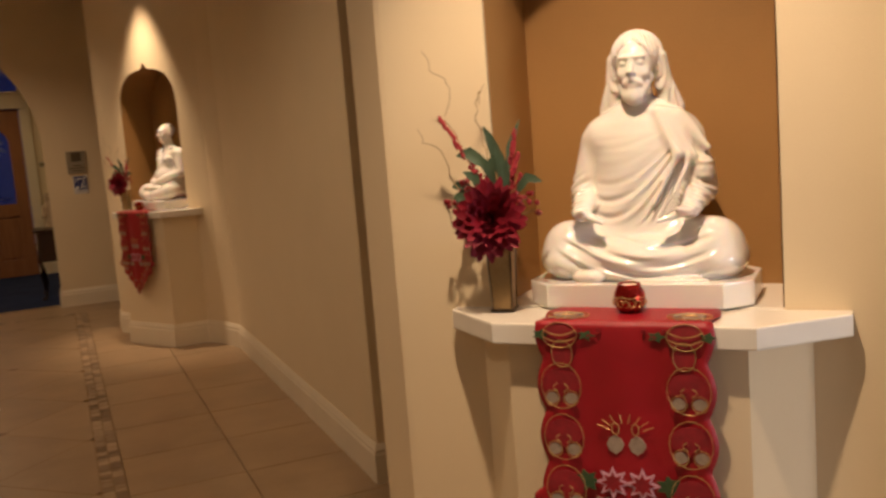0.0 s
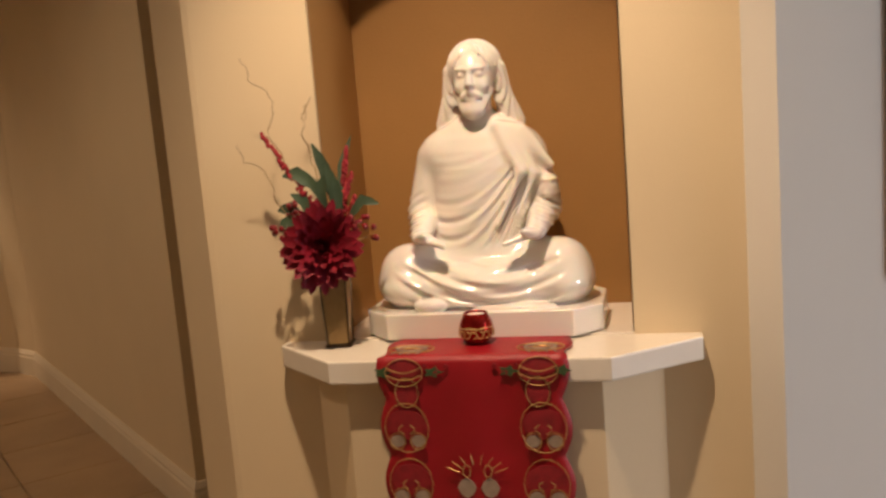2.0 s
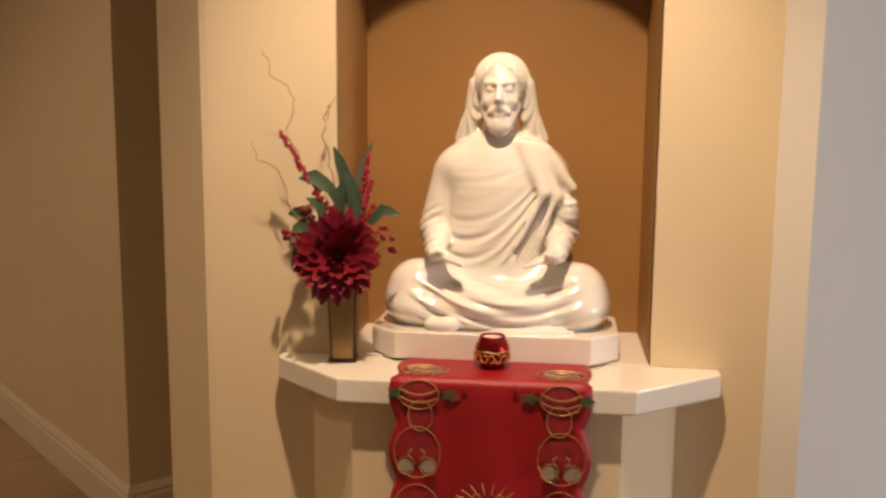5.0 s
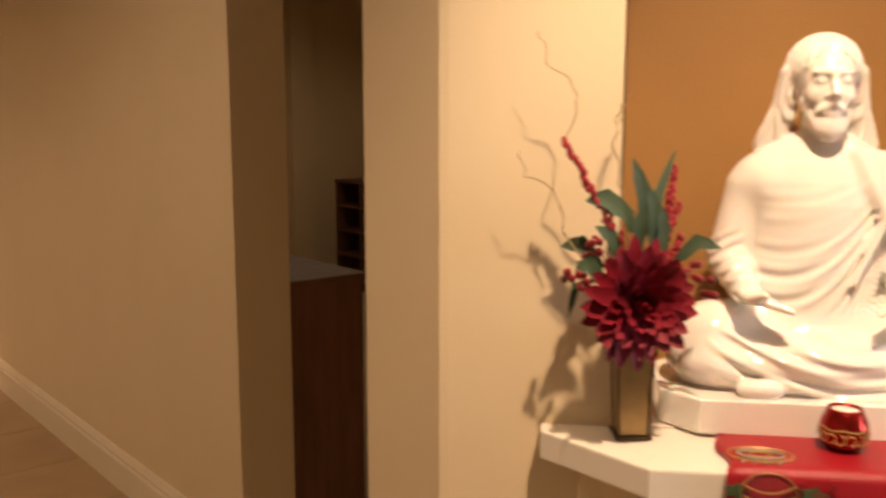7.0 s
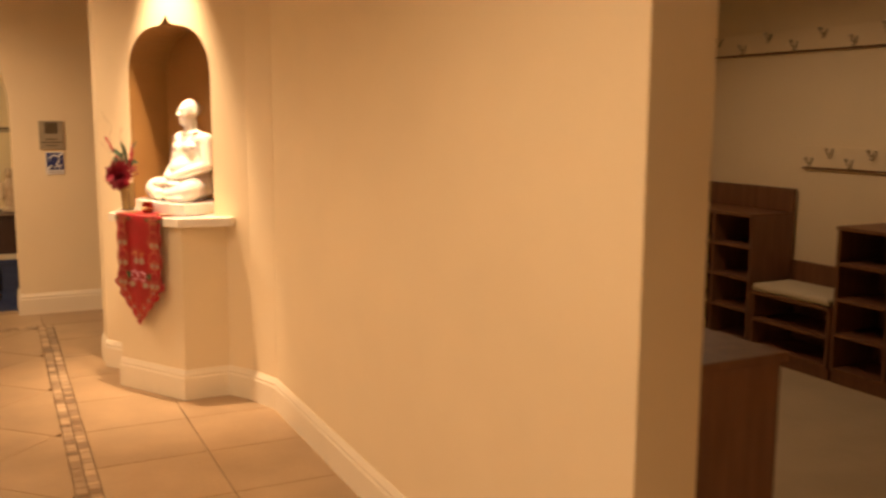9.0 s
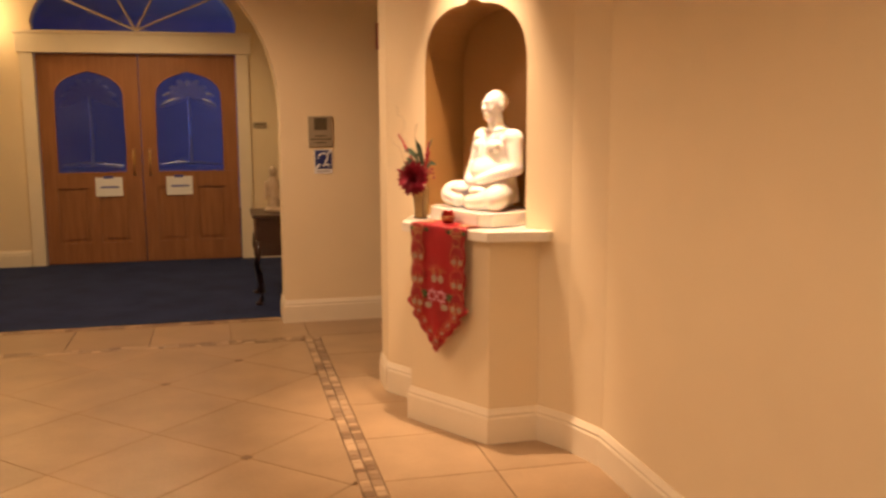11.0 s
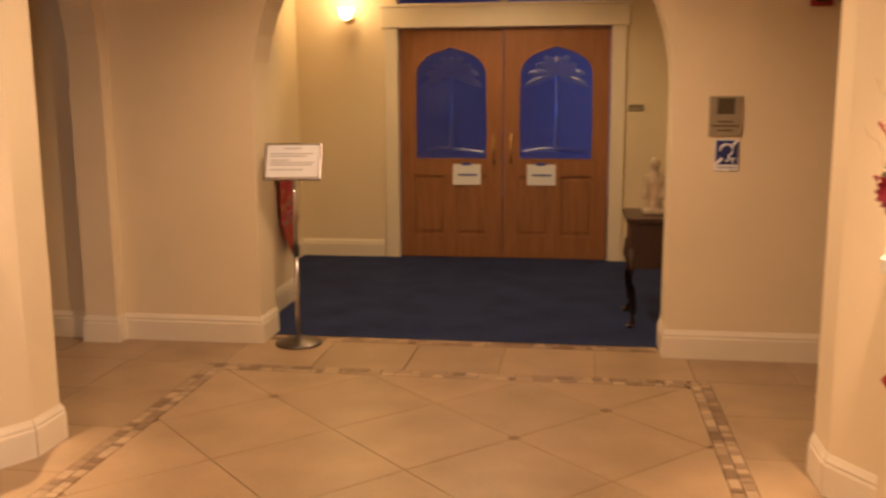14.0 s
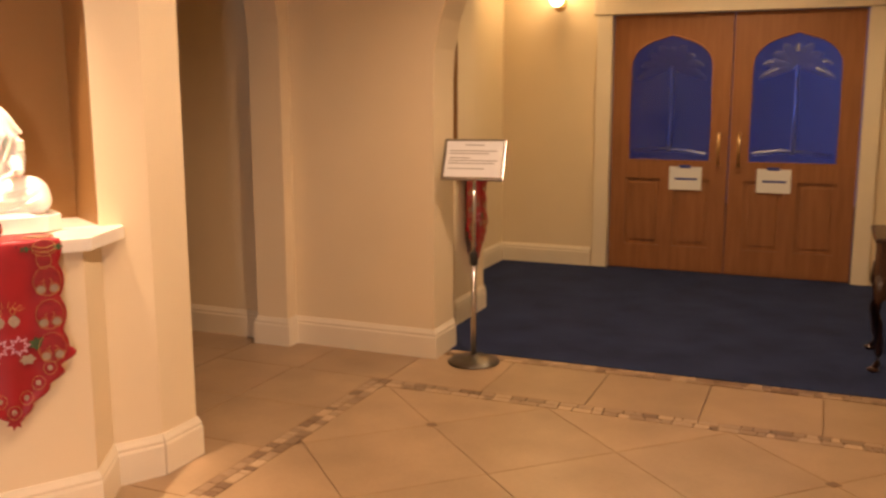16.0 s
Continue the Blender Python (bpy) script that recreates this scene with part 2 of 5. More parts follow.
def tube(pts, r0, r1=None, seg=6, bm=None, close=False):
    """A tapered round rod along points."""
    bm = bm or bmesh.new()
    r1 = r0 if r1 is None else r1
    pts = [Vector(p) for p in pts]
    rings = []
    for i, p in enumerate(pts):
        if close:
            d = pts[(i + 1) % len(pts)] - pts[i - 1]
        else:
            d = pts[min(i + 1, len(pts) - 1)] - pts[max(i - 1, 0)]
        q = d.to_track_quat("Z", "Y")
        r = r0 + (r1 - r0) * i / max(1, len(pts) - 1)
        rings.append([bm.verts.new(p + q @ Vector((r * math.cos(2 * math.pi * k / seg), r * math.sin(2 * math.pi * k / seg), 0))) for k in range(seg)])
    pairs = list(zip(rings, rings[1:])) + ([(rings[-1], rings[0])] if close else [])
    for a, b in pairs:
        for k in range(seg):
            bm.faces.new((a[k], a[(k + 1) % seg], b[(k + 1) % seg], b[k]))
    if not close:
        bm.faces.new(rings[0][::-1])
        bm.faces.new(rings[-1])
    return bm


def ball(bm, c, r, u=14, v=9, turn=(0, 0, 0)):
    m = Matrix.LocRotScale(c, Euler([radians(a) for a in turn]), r if hasattr(r, "__len__") else (r, r, r))
    top, bottom = bm.verts.new(m @ Vector((0, 0, 1))), bm.verts.new(m @ Vector((0, 0, -1)))
    rows = []
    for i in range(1, v):
        p = math.pi * i / v
        rows.append([bm.verts.new(m @ Vector((math.sin(p) * math.cos(2 * math.pi * k / u), math.sin(p) * math.sin(2 * math.pi * k / u), math.cos(p)))) for k in range(u)])
    for k in range(u):
        q = (k + 1) % u
        bm.faces.new((top, rows[0][k], rows[0][q]))
        bm.faces.new((bottom, rows[-1][q], rows[-1][k]))
        for a, b in zip(rows, rows[1:]):
            bm.faces.new((a[k], b[k], b[q], a[q]))
    return bm


def limb(bm, a, b, r0, r1, n=7):
    """A row of balls from a to b."""
    a, b = Vector(a), Vector(b)
    for i in range(n):
        f = i / (n - 1)
        ball(bm, a.lerp(b, f), r0 + (r1 - r0) * f, 16, 10)


# ---- large structure ----
def structure(name, bm, material, label, category="wall"):
    return tagged(link(name, bm, material), label, category, kind="structure")


def ogee(hw, zs, zt, n=10):
    """Half-round niche head with a small pointed tip, from the right spring to the left one."""
    h = (zt - 0.05) - zs
    right = [(hw * math.cos(a) ** 0.72, zs + h * math.sin(a) ** 0.86) for a in [radians(85 * i / n) for i in range(n + 1)]]
    right += [(hw * 0.07, zt - 0.035)]
    return right + [(0.0, zt)] + [(-x, z) for x, z in reversed(right)]


def round_arch(cx, hw, zs, n=24, rise=1.0):
    return [(cx + hw * math.cos(math.pi * i / n), zs + rise * hw * math.sin(math.pi * i / n)) for i in range(n + 1)]


def skirting(pts, name, flip=False):
    """A moulded baseboard along a plan line; the wall lies to the left of its direction of travel."""
    profile = [(0.0, 0.0), (0.018, 0.0), (0.018, 0.115), (0.013, 0.125), (0.015, 0.135), (0.008, 0.15), (0.004, 0.16), (0.0, 0.16)]
    bm = bmesh.new()
    pts = [Vector((x, y)) for x, y in pts]
    if flip:
        pts.reverse()
    rows = []
    for i, p in enumerate(pts):
        d0 = (pts[i] - pts[i - 1]).normalized() if i else (pts[1] - pts[0]).normalized()
        d1 = (pts[i + 1] - pts[i]).normalized() if i + 1 < len(pts) else d0
        n0, n1 = Vector((d0.y, -d0.x)), Vector((d1.y, -d1.x))
        n = (n0 + n1)
        n = n / max(0.35, n.dot(n0))
        rows.append([bm.verts.new((p.x + n.x * o, p.y + n.y * o, z)) for o, z in profile])
    for a, b in zip(rows, rows[1:]):
        for k in range(len(profile) - 1):
            bm.faces.new((a[k], a[k + 1], b[k + 1], b[k]))
    bm.faces.new(rows[0])
    bm.faces.new(rows[-1][::-1])
    bmesh.ops.recalc_face_normals(bm, faces=bm.faces[:])
    return structure(name, bm, TRIM, "ivory painted moulded baseboard along the wall", "baseboard")


XW = 2.275          # corridor wall face
WALLT = 0.18
# floor slab under tiles; carpets
structure("floor", box(-7, -16.2, -0.2, 7, -2.765, -0.012), GROUT, "tan grout bed under the travertine floor tiles", "floor")
structure("floor_vestibule", box(-2.2, -2.765, -0.2, 2.2, 0.12, 0.004), CARPET, "dark blue carpet in the vestibule", "carpet")
structure("floor_hall", box(-3, 0.12, -0.2, 3, 5.2, 0.0), CARPET, "dark carpet of the hall beyond the doors", "carpet")
structure("floor_shoe_room", box(XW + 0.02, -9.9, -0.02, 5.62, -4.80, 0.004), MATTE, "beige carpet of the shoe room", "carpet")
structure("ceiling", box(-7, -16.2, CEIL, 7, 5.3, CEIL + 0.15), CEILING, "plain pale painted ceiling", "ceiling")

# north wall with the round arch to the vestibule
NY0, NY1 = -2.957, -2.68
outline = [(-5.0, 0), (-1.20, 0)] + [(x, z) for x, z in reversed(round_arch(-0.0225, 1.1775, 1.50))] + [(1.155, 0), (5.0, 0), (5.0, CEIL), (-5.0, CEIL)]
structure("wall_north", slab(outline, NY0, NY1), PAINT, "cream painted wall with a round arched opening")
skirting([(-2.07, NY0), (-1.20, NY0), (-1.20, NY1)], "baseboard_north_1")
skirting([(1.155, NY1), (1.155, NY0), (3.2, NY0)], "baseboard_north_2")
# vestibule
structure("wall_vestibule_west", box(-2.05, NY1, 0, -1.84, 0.0, CEIL), PAINT, "cream painted vestibule wall")
structure("wall_vestibule_east", box(1.84, NY1, 0, 2.05, 0.0, CEIL), PAINT, "cream painted vestibule wall")
n = 24
top = [(0.95 * math.cos(math.pi * i / n), 2.24 + 0.62 * math.sin(math.pi * i / n)) for i in range(n + 1)]
doorwall = [(-2.05, 0), (-0.93, 0), (-0.93, 2.24)] + [p for p in reversed(top[1:-1])] + [(0.93, 2.24), (0.93, 0), (2.05, 0), (2.05, CEIL), (-2.05, CEIL)]
structure("wall_doors", slab([(x, min(z, CEIL - 0.02)) if 0 < i < len(doorwall) - 2 else (x, z) for i, (x, z) in enumerate(doorwall)], 0.0, 0.16), PAINT, "cream painted wall round the double doors")
skirting([(-1.84, -2.0), (-1.84, 0.0), (-1.06, 0.0)], "baseboard_vestibule_1")
skirting([(1.06, 0.0), (1.84, 0.0), (1.84, NY1)], "baseboard_vestibule_2")
# hall beyond the doors
structure("wall_hall_north", box(-3, 5.0, 0, 3, 5.2, CEIL), HALLBLUE, "blue-lit wall of the hall")
structure("wall_hall_west", box(-3.1, 0.16, 0, -2.9, 5.2, CEIL), HALLBLUE, "blue-lit wall of the hall")
structure("wall_hall_east", box(2.9, 0.16, 0, 3.1, 5.2, CEIL), HALLBLUE, "blue-lit wall of the hall")
# corridor walls
structure("wall_east", box(XW, -8.842, 0, XW + WALLT, -5.70, CEIL), PAINT, "cream painted corridor wall ending at a doorway")
skirting([(XW, -5.835), (XW, -8.842), (XW + WALLT, -8.842)], "baseboard_east")
structure("wall_west", box(-XW - WALLT, -16.0, 0, -XW, -5.70, CEIL), PAINT, "cream painted corridor wall")
structure("wall_south", box(-7, -16.2, 0, 7, -16.0, CEIL), GREYPAINT, "plain pale wall")
structure("wall_far_east", box(6.8, -16.0, 0, 7.0, -11.2, CEIL), GREYPAINT, "plain pale wall")
structure("wall_painting", box(2.684, -11.05, 0, 7.0, -10.9, CEIL), GREYPAINT, "pale grey painted wall where a canvas hangs")
# side halls closed off behind the niches
structure("wall_hall_end_west", box(-5.0, -5.6, 0, -4.8, NY0, CEIL), PAINT, "cream painted end wall of the side hall")
structure("wall_hall_end_east", box(4.8, -4.9, 0, 5.0, NY0, CEIL), PAINT, "cream painted end wall of the side hall")
structure("wall_hall_south_west", box(-4.8, -4.72, 0, -1.92, -4.555, CEIL), PAINT, "cream painted side hall wall")
structure("wall_hall_south_east", box(1.96, -4.65, 0, 4.8, -4.49, CEIL), PAINT, "cream painted side hall wall")
# round arch across the western side hall
bm = slab([(-4.60, 0), (-4.42, 0)] + [(x, z) for x, z in reversed(round_arch(-3.735, 0.685, 1.72))] + [(-3.05, 0), (NY0 + 0.001, 0), (NY0 + 0.001, CEIL), (-4.60, CEIL)], -2.27, -2.07)
bmesh.ops.transform(bm, matrix=Matrix(((0, 1, 0, 0), (1, 0, 0, 0), (0, 0, 1, 0), (0, 0, 0, 1))), verts=bm.verts[:])
bmesh.ops.recalc_face_normals(bm, faces=bm.faces[:])
structure("wall_side_arch", bm, PAINT, "cream painted round arch across the side hall")
skirting([(-2.07, NY0), (-2.07, -3.05), (-2.27, -3.05), (-2.27, NY0), (-4.8, NY0)], "baseboard_side_arch", flip=True)
# shoe room
structure("wall_shoe_east", box(5.62, -10.0, 0, 5.8, -4.7, CEIL), PAINT, "dim cream wall of the shoe room with coat hooks")
structure("wall_shoe_north", box(XW + WALLT, -4.80, 0, 5.62, -4.66, CEIL), PAINT, "dim cream wall of the shoe room")
structure("wall_shoe_south", box(2.42, -10.15, 0, 5.62, -9.97, CEIL), PAINT, "dim cream wall of the shoe room")


def niche(name, cx, cy, turn, half_l, half_r, fw, ww, depth, hw=0.308, mid=0.0):
    """Angled wall with an arched niche, a marble ledge on a three-sided pedestal, built in its own frame: x along the wall, -y out of it."""
    m = pose(cx, cy, 0, 0, 0, turn)
    zs, zt, z0, thick = 1.69, 2.03, 0.97, 0.275
    og = [(x + mid, z) for x, z in ogee(hw, zs, zt)]
    bm = slab([(-half_l, z0), (mid - hw, z0)] + list(reversed(og)) + [(mid + hw, z0), (half_r, z0), (half_r, CEIL), (-half_l, CEIL)], 0, thick)
    box(-half_l, 0, 0, half_r, thick, z0, bm=bm)
    w = structure("wall_" + name, bm, PAINT, "cream painted angled wall with an ogee-headed niche")
    w.matrix_world = m
    # lining: jambs, head and back
    bm = bmesh.new()
    line = [(mid + hw - 0.003, z0)] + [(mid + (x - mid) * 0.99, z - 0.003) for x, z in og] + [(mid - hw + 0.003, z0)]
    a = [bm.verts.new((x, 0.004, z)) for x, z in line]
    b = [bm.verts.new((x, thick - 0.004, z)) for x, z in line]
    for i in range(len(line) - 1):
        bm.faces.new((a[i], a[i + 1], b[i + 1], b[i]))
    bm.faces.new(b)
    slab([(mid - hw - 0.1, z0 - 0.05), (mid + hw + 0.1, z0 - 0.05), (mid + hw + 0.1, zt + 0.1), (mid - hw - 0.1, zt + 0.1)], thick + 0.002, thick + 0.06, bm=bm)
    part("niche_lining", bm, LINING, w, "tan painted inside of the niche")
    box_bm = box(mid - hw + 0.001, -0.002, z0 - 0.02, mid + hw - 0.001, thick - 0.006, z0 + 0.003, 0.001)
    part("niche_sill", box_bm, SHELF, w, "white marble sill in the niche")
    # pedestal and ledge
    d = depth
    lg = [(-ww, 0.0), (-ww, -0.036), (-fw, -d), (fw, -d), (ww + 0.014, -0.036), (ww + 0.014, 0.0)]
    ledge = thing("marble_ledge", m, "white marble ledge with cut corners below the niche", "ledge", "niche ledges")
    part("ledge_slab", prism([(x, y - 0.001) for x, y in lg], z0 - 0.045, z0, 0.004), SHELF, ledge)
    i = 0.035
    pg = [(-ww + 0.06, -0.001), (-fw + 0.02, -d + i), (fw - 0.02, -d + i), (ww - 0.06, -0.001)]
    ped = structure("pedestal_" + name, prism(pg, 0, z0 - 0.046), PAINT, "cream painted three-sided pedestal under the ledge", "pedestal")
    ped.matrix_world = m
    sk = skirting([(-half_l, 0)] + [(-ww + 0.06, 0.0)] + pg[1:3] + [(ww - 0.06, 0.0), (half_r, 0)], "baseboard_" + name, flip=False)
    sk.matrix_world = m
    return m


M1 = niche("niche_1", 2.335, -10.595, -47.5, 0.56, 0.56, 0.266, 0.416, 0.17, 0.304)
M2 = niche("niche_2", 1.924, -5.256, -58.9, 0.653, 0.672, 0.275, 0.43, 0.24, 0.328, -0.04)
M3 = niche("niche_3", -1.828, -5.23, 58.9, 0.86, 0.55, 0.275, 0.43, 0.24, 0.328, 0.04)
M4 = niche("niche_4", -1.57, -2.0, 90.0, 0.67, 0.62, 0.275, 0.43, 0.24)
structure("wall_pier_1", prism([(1.947, -9.973), (1.947, -10.170), (1.9565, -10.1823), (2.177, -9.981), (2.42, -9.973)], 0, CEIL), PAINT, "cream painted pier beside the doorway")
skirting([(1.947, -9.973), (1.947, -10.170)], "baseboard_pier_1")
structure("wall_pier_2", prism([(1.586, -4.697), (1.586, -4.49), (1.96, -4.49), (1.96, -4.56), (1.817, -4.558)], 0, CEIL), PAINT, "cream painted pier beside the side hall")
skirting([(1.586, -4.49), (1.586, -4.697)], "baseboard_pier_2")
structure("wall_splay_2", prism([(2.205, -5.722), (2.2735, -5.945), (2.30, -5.945), (2.30, -5.722)], 0, CEIL), PAINT, "narrow cream painted splay in the corner")
skirting([(2.205, -5.722), (2.2735, -5.945)], "baseboard_splay_2")
structure("wall_pier_3", prism([(-1.544, -4.759), (-1.544, -4.555), (-1.92, -4.555), (-1.92, -4.61), (-1.775, -4.62)], 0, CEIL), PAINT, "cream painted pier beside the side hall")
skirting([(-1.544, -4.759), (-1.544, -4.555), (-1.92, -4.555)], "baseboard_pier_3")


# ---- double doors ----
def door_casing():
    c = tagged(new("door_casing"), "ivory painted casing round the double doors", "trim", kind="structure")
    for s in (-1, 1):
        bm = box(min(s * 0.925, s * 1.045), -0.024, 0.004, max(s * 0.925, s * 1.045), 0.10, 2.03, 0.004)
        part("casing_post", bm, TRIM, c)
    bm = box(-1.075, -0.034, 2.031, 1.075, 0.10, 2.205, 0.006)
    box(-1.09, -0.042, 2.205, 1.09, 0.10, 2.235, 0.006, bm)
    part("casing_head", bm, TRIM, c)
    bm = bmesh.new()
    pts = [(0.92 * math.cos(math.pi * i / 24), 2.24 + 0.57 * math.sin(math.pi * i / 24)) for i in range(25)]
    part("transom_pane", slab(pts, 0.07, 0.078, bm), PANE, c, "arched blue-lit transom glass")
    for k in (1, 2, 3, 4):
        a = math.pi * k / 5
        part("transom_bar", tube([(0.0, 0.065, 2.25), (0.9 * math.cos(a), 0.065, 2.24 + 0.56 * math.sin(a))], 0.012), TRIM, c)
    return c


def glass_outline(cx, hw, z0, zs, zt):
    n = 8
    h = zt - zs
    r = [(cx + hw * math.cos(radians(70 * i / n)), zs + 0.86 * h * math.sin(radians(70 * i / n)) / math.sin(radians(70))) for i in range(n + 1)]
    r.append((cx, zt))
    l = [(2 * cx - x, z) for x, z in reversed(r[:-1])]
    return [(cx + hw, z0)] + r + l + [(cx - hw, z0)]


def door_leaf(side):
    w, h = 0.915, 2.018
    x0, x1 = (-w, -0.004) if side < 0 else (0.004, w)
    cx = (x0 + x1) / 2
    d = thing("door_%d" % (1 if side < 0 else 2), pose(0, 0.03, 0.008), "closed oak door with an ogee glass light and two panels", "door", kind="structure")
    go = glass_outline(cx, 0.315, 0.885, 1.62, 1.86)
    # stiles and rails as one outline round the light
    bm = slab([(x0, 0.885)] + list(reversed(go)) + [(x1, 0.885), (x1, h), (x0, h)], 0, 0.045)
    box(x0, 0, 0.74, x1, 0.045, 0.8845, bm=bm)
    box(x0, 0, 0.0, x1, 0.045, 0.20, bm=bm)
    for a, b in ((x0, x0 + 0.125), (cx - 0.05, cx + 0.05), (x1 - 0.125, x1)):
        box(a, 0, 0.20, b, 0.045, 0.74, bm=bm)
    part("door_slab", bm, DOORWOOD, d)
    for a, b in ((x0 + 0.125, cx - 0.05), (cx + 0.05, x1 - 0.125)):
        part("door_panel", box(a - 0.002, 0.018, 0.198, b + 0.002, 0.036, 0.742), DOORWOOD, d)
        part("raised_field", box(a + 0.035, 0.008, 0.235, b - 0.035, 0.02, 0.705, 0.006), DOORWOOD, d)
    pane = part("door_pane", slab([(x, z) for x, z in go], 0.020, 0.026), PANE, d, "blue-lit etched glass")
    part("glazing_bead", tube([(x, 0.004, z) for x, z in go], 0.009, seg=6, close=True), DOORWOOD, d)
    hx = -0.075 if side < 0 else 0.075
    bm = tube([(hx, 0.0, 0.86), (hx, -0.045, 0.87), (hx, -0.05, 0.98), (hx, -0.045, 1.09), (hx, 0.0, 1.10)], 0.011, seg=8)
    part("door_handle", bm, BRASS, d, "satin brass pull handle", True)
    part("kick_seam", box(x0 + 0.002, -0.003, 0.012, x1 - 0.002, 0.0, 0.03, 0.001), DOORWOOD, d)
    # etched tree: trunk, fronds and ground line
    for k in range(9):
        a = radians(-8 + 196 * k / 8)
        ln = 0.27 if k in (0, 8) else 0.235 + 0.02 * (k % 2)
        spine = [Vector((cx + ln * f * math.cos(a), 0.0165, 1.60 + ln * 0.95 * f * math.sin(a) + 0.05 * f - 0.10 * f * f)) for f in (0.08, 0.3, 0.5, 0.7, 0.88, 1.0)]
        bm = bmesh.new()
        rows = []
        for i, q in enumerate(spine):
            d0 = (spine[min(i + 1, 5)] - spine[max(i - 1, 0)]).normalized()
            wide = 0.036 * math.sin(math.pi * (0.10 + 0.86 * i / 5))
            nrm = Vector((-d0.z, 0, d0.x)) * wide
            rows.append([bm.verts.new(q - nrm), bm.verts.new(q + Vector((0, -0.006, 0))), bm.verts.new(q + nrm)])
        for r0, r1 in zip(rows, rows[1:]):
            for j in (0, 1):
                bm.faces.new((r0[j], r0[j + 1], r1[j + 1], r1[j]))
        part("etched_frond", bm, FROST if side > 0 else FROSTDIM, pane, "", True)
        # opaque pale tips paint the glints on the right pane's fronds
        if side > 0 and k in (0, 1, 4, 7, 8):
            tip = tube([q + Vector((0, -0.010, 0.010)) for q in spine[3 if k in (1, 7) else 2:]], 0.009, 0.002, 6)
            part("etched_highlight", tip, GLINT, pane, "", True)
    part("etched_trunk", tube([(cx, 0.018, 0.95), (cx + 0.01, 0.018, 1.3), (cx, 0.018, 1.62)], 0.020, 0.012, 6), FROST, pane)
    part("etched_ground", tube([(cx - 0.28, 0.018, 0.95), (cx - 0.1, 0.018, 0.975), (cx + 0.1, 0.018, 0.965), (cx + 0.28, 0.018, 0.94)], 0.018, 0.018, 6), FROSTDIM, pane)
    # taped notice
    nx = -0.32 if side < 0 else 0.34
    note = thing("paper_notice", pose(nx, 0.0265, 0.755), "white paper notice with a blue line taped to the door", "notice", "door notices")
    part("sheet", box(-0.125, -0.0015, -0.092, 0.125, 0.0, 0.092), PAPER, note)
    part("blue_line", box(-0.08, -0.003, -0.012, 0.09, -0.0016, 0.004), BLUEINK, note)
    part("tape", box(-0.05, -0.0035, 0.080, 0.04, -0.0016, 0.105), BLUEINK, note)
    return d


door_casing()
door_leaf(-1)
door_leaf(1)


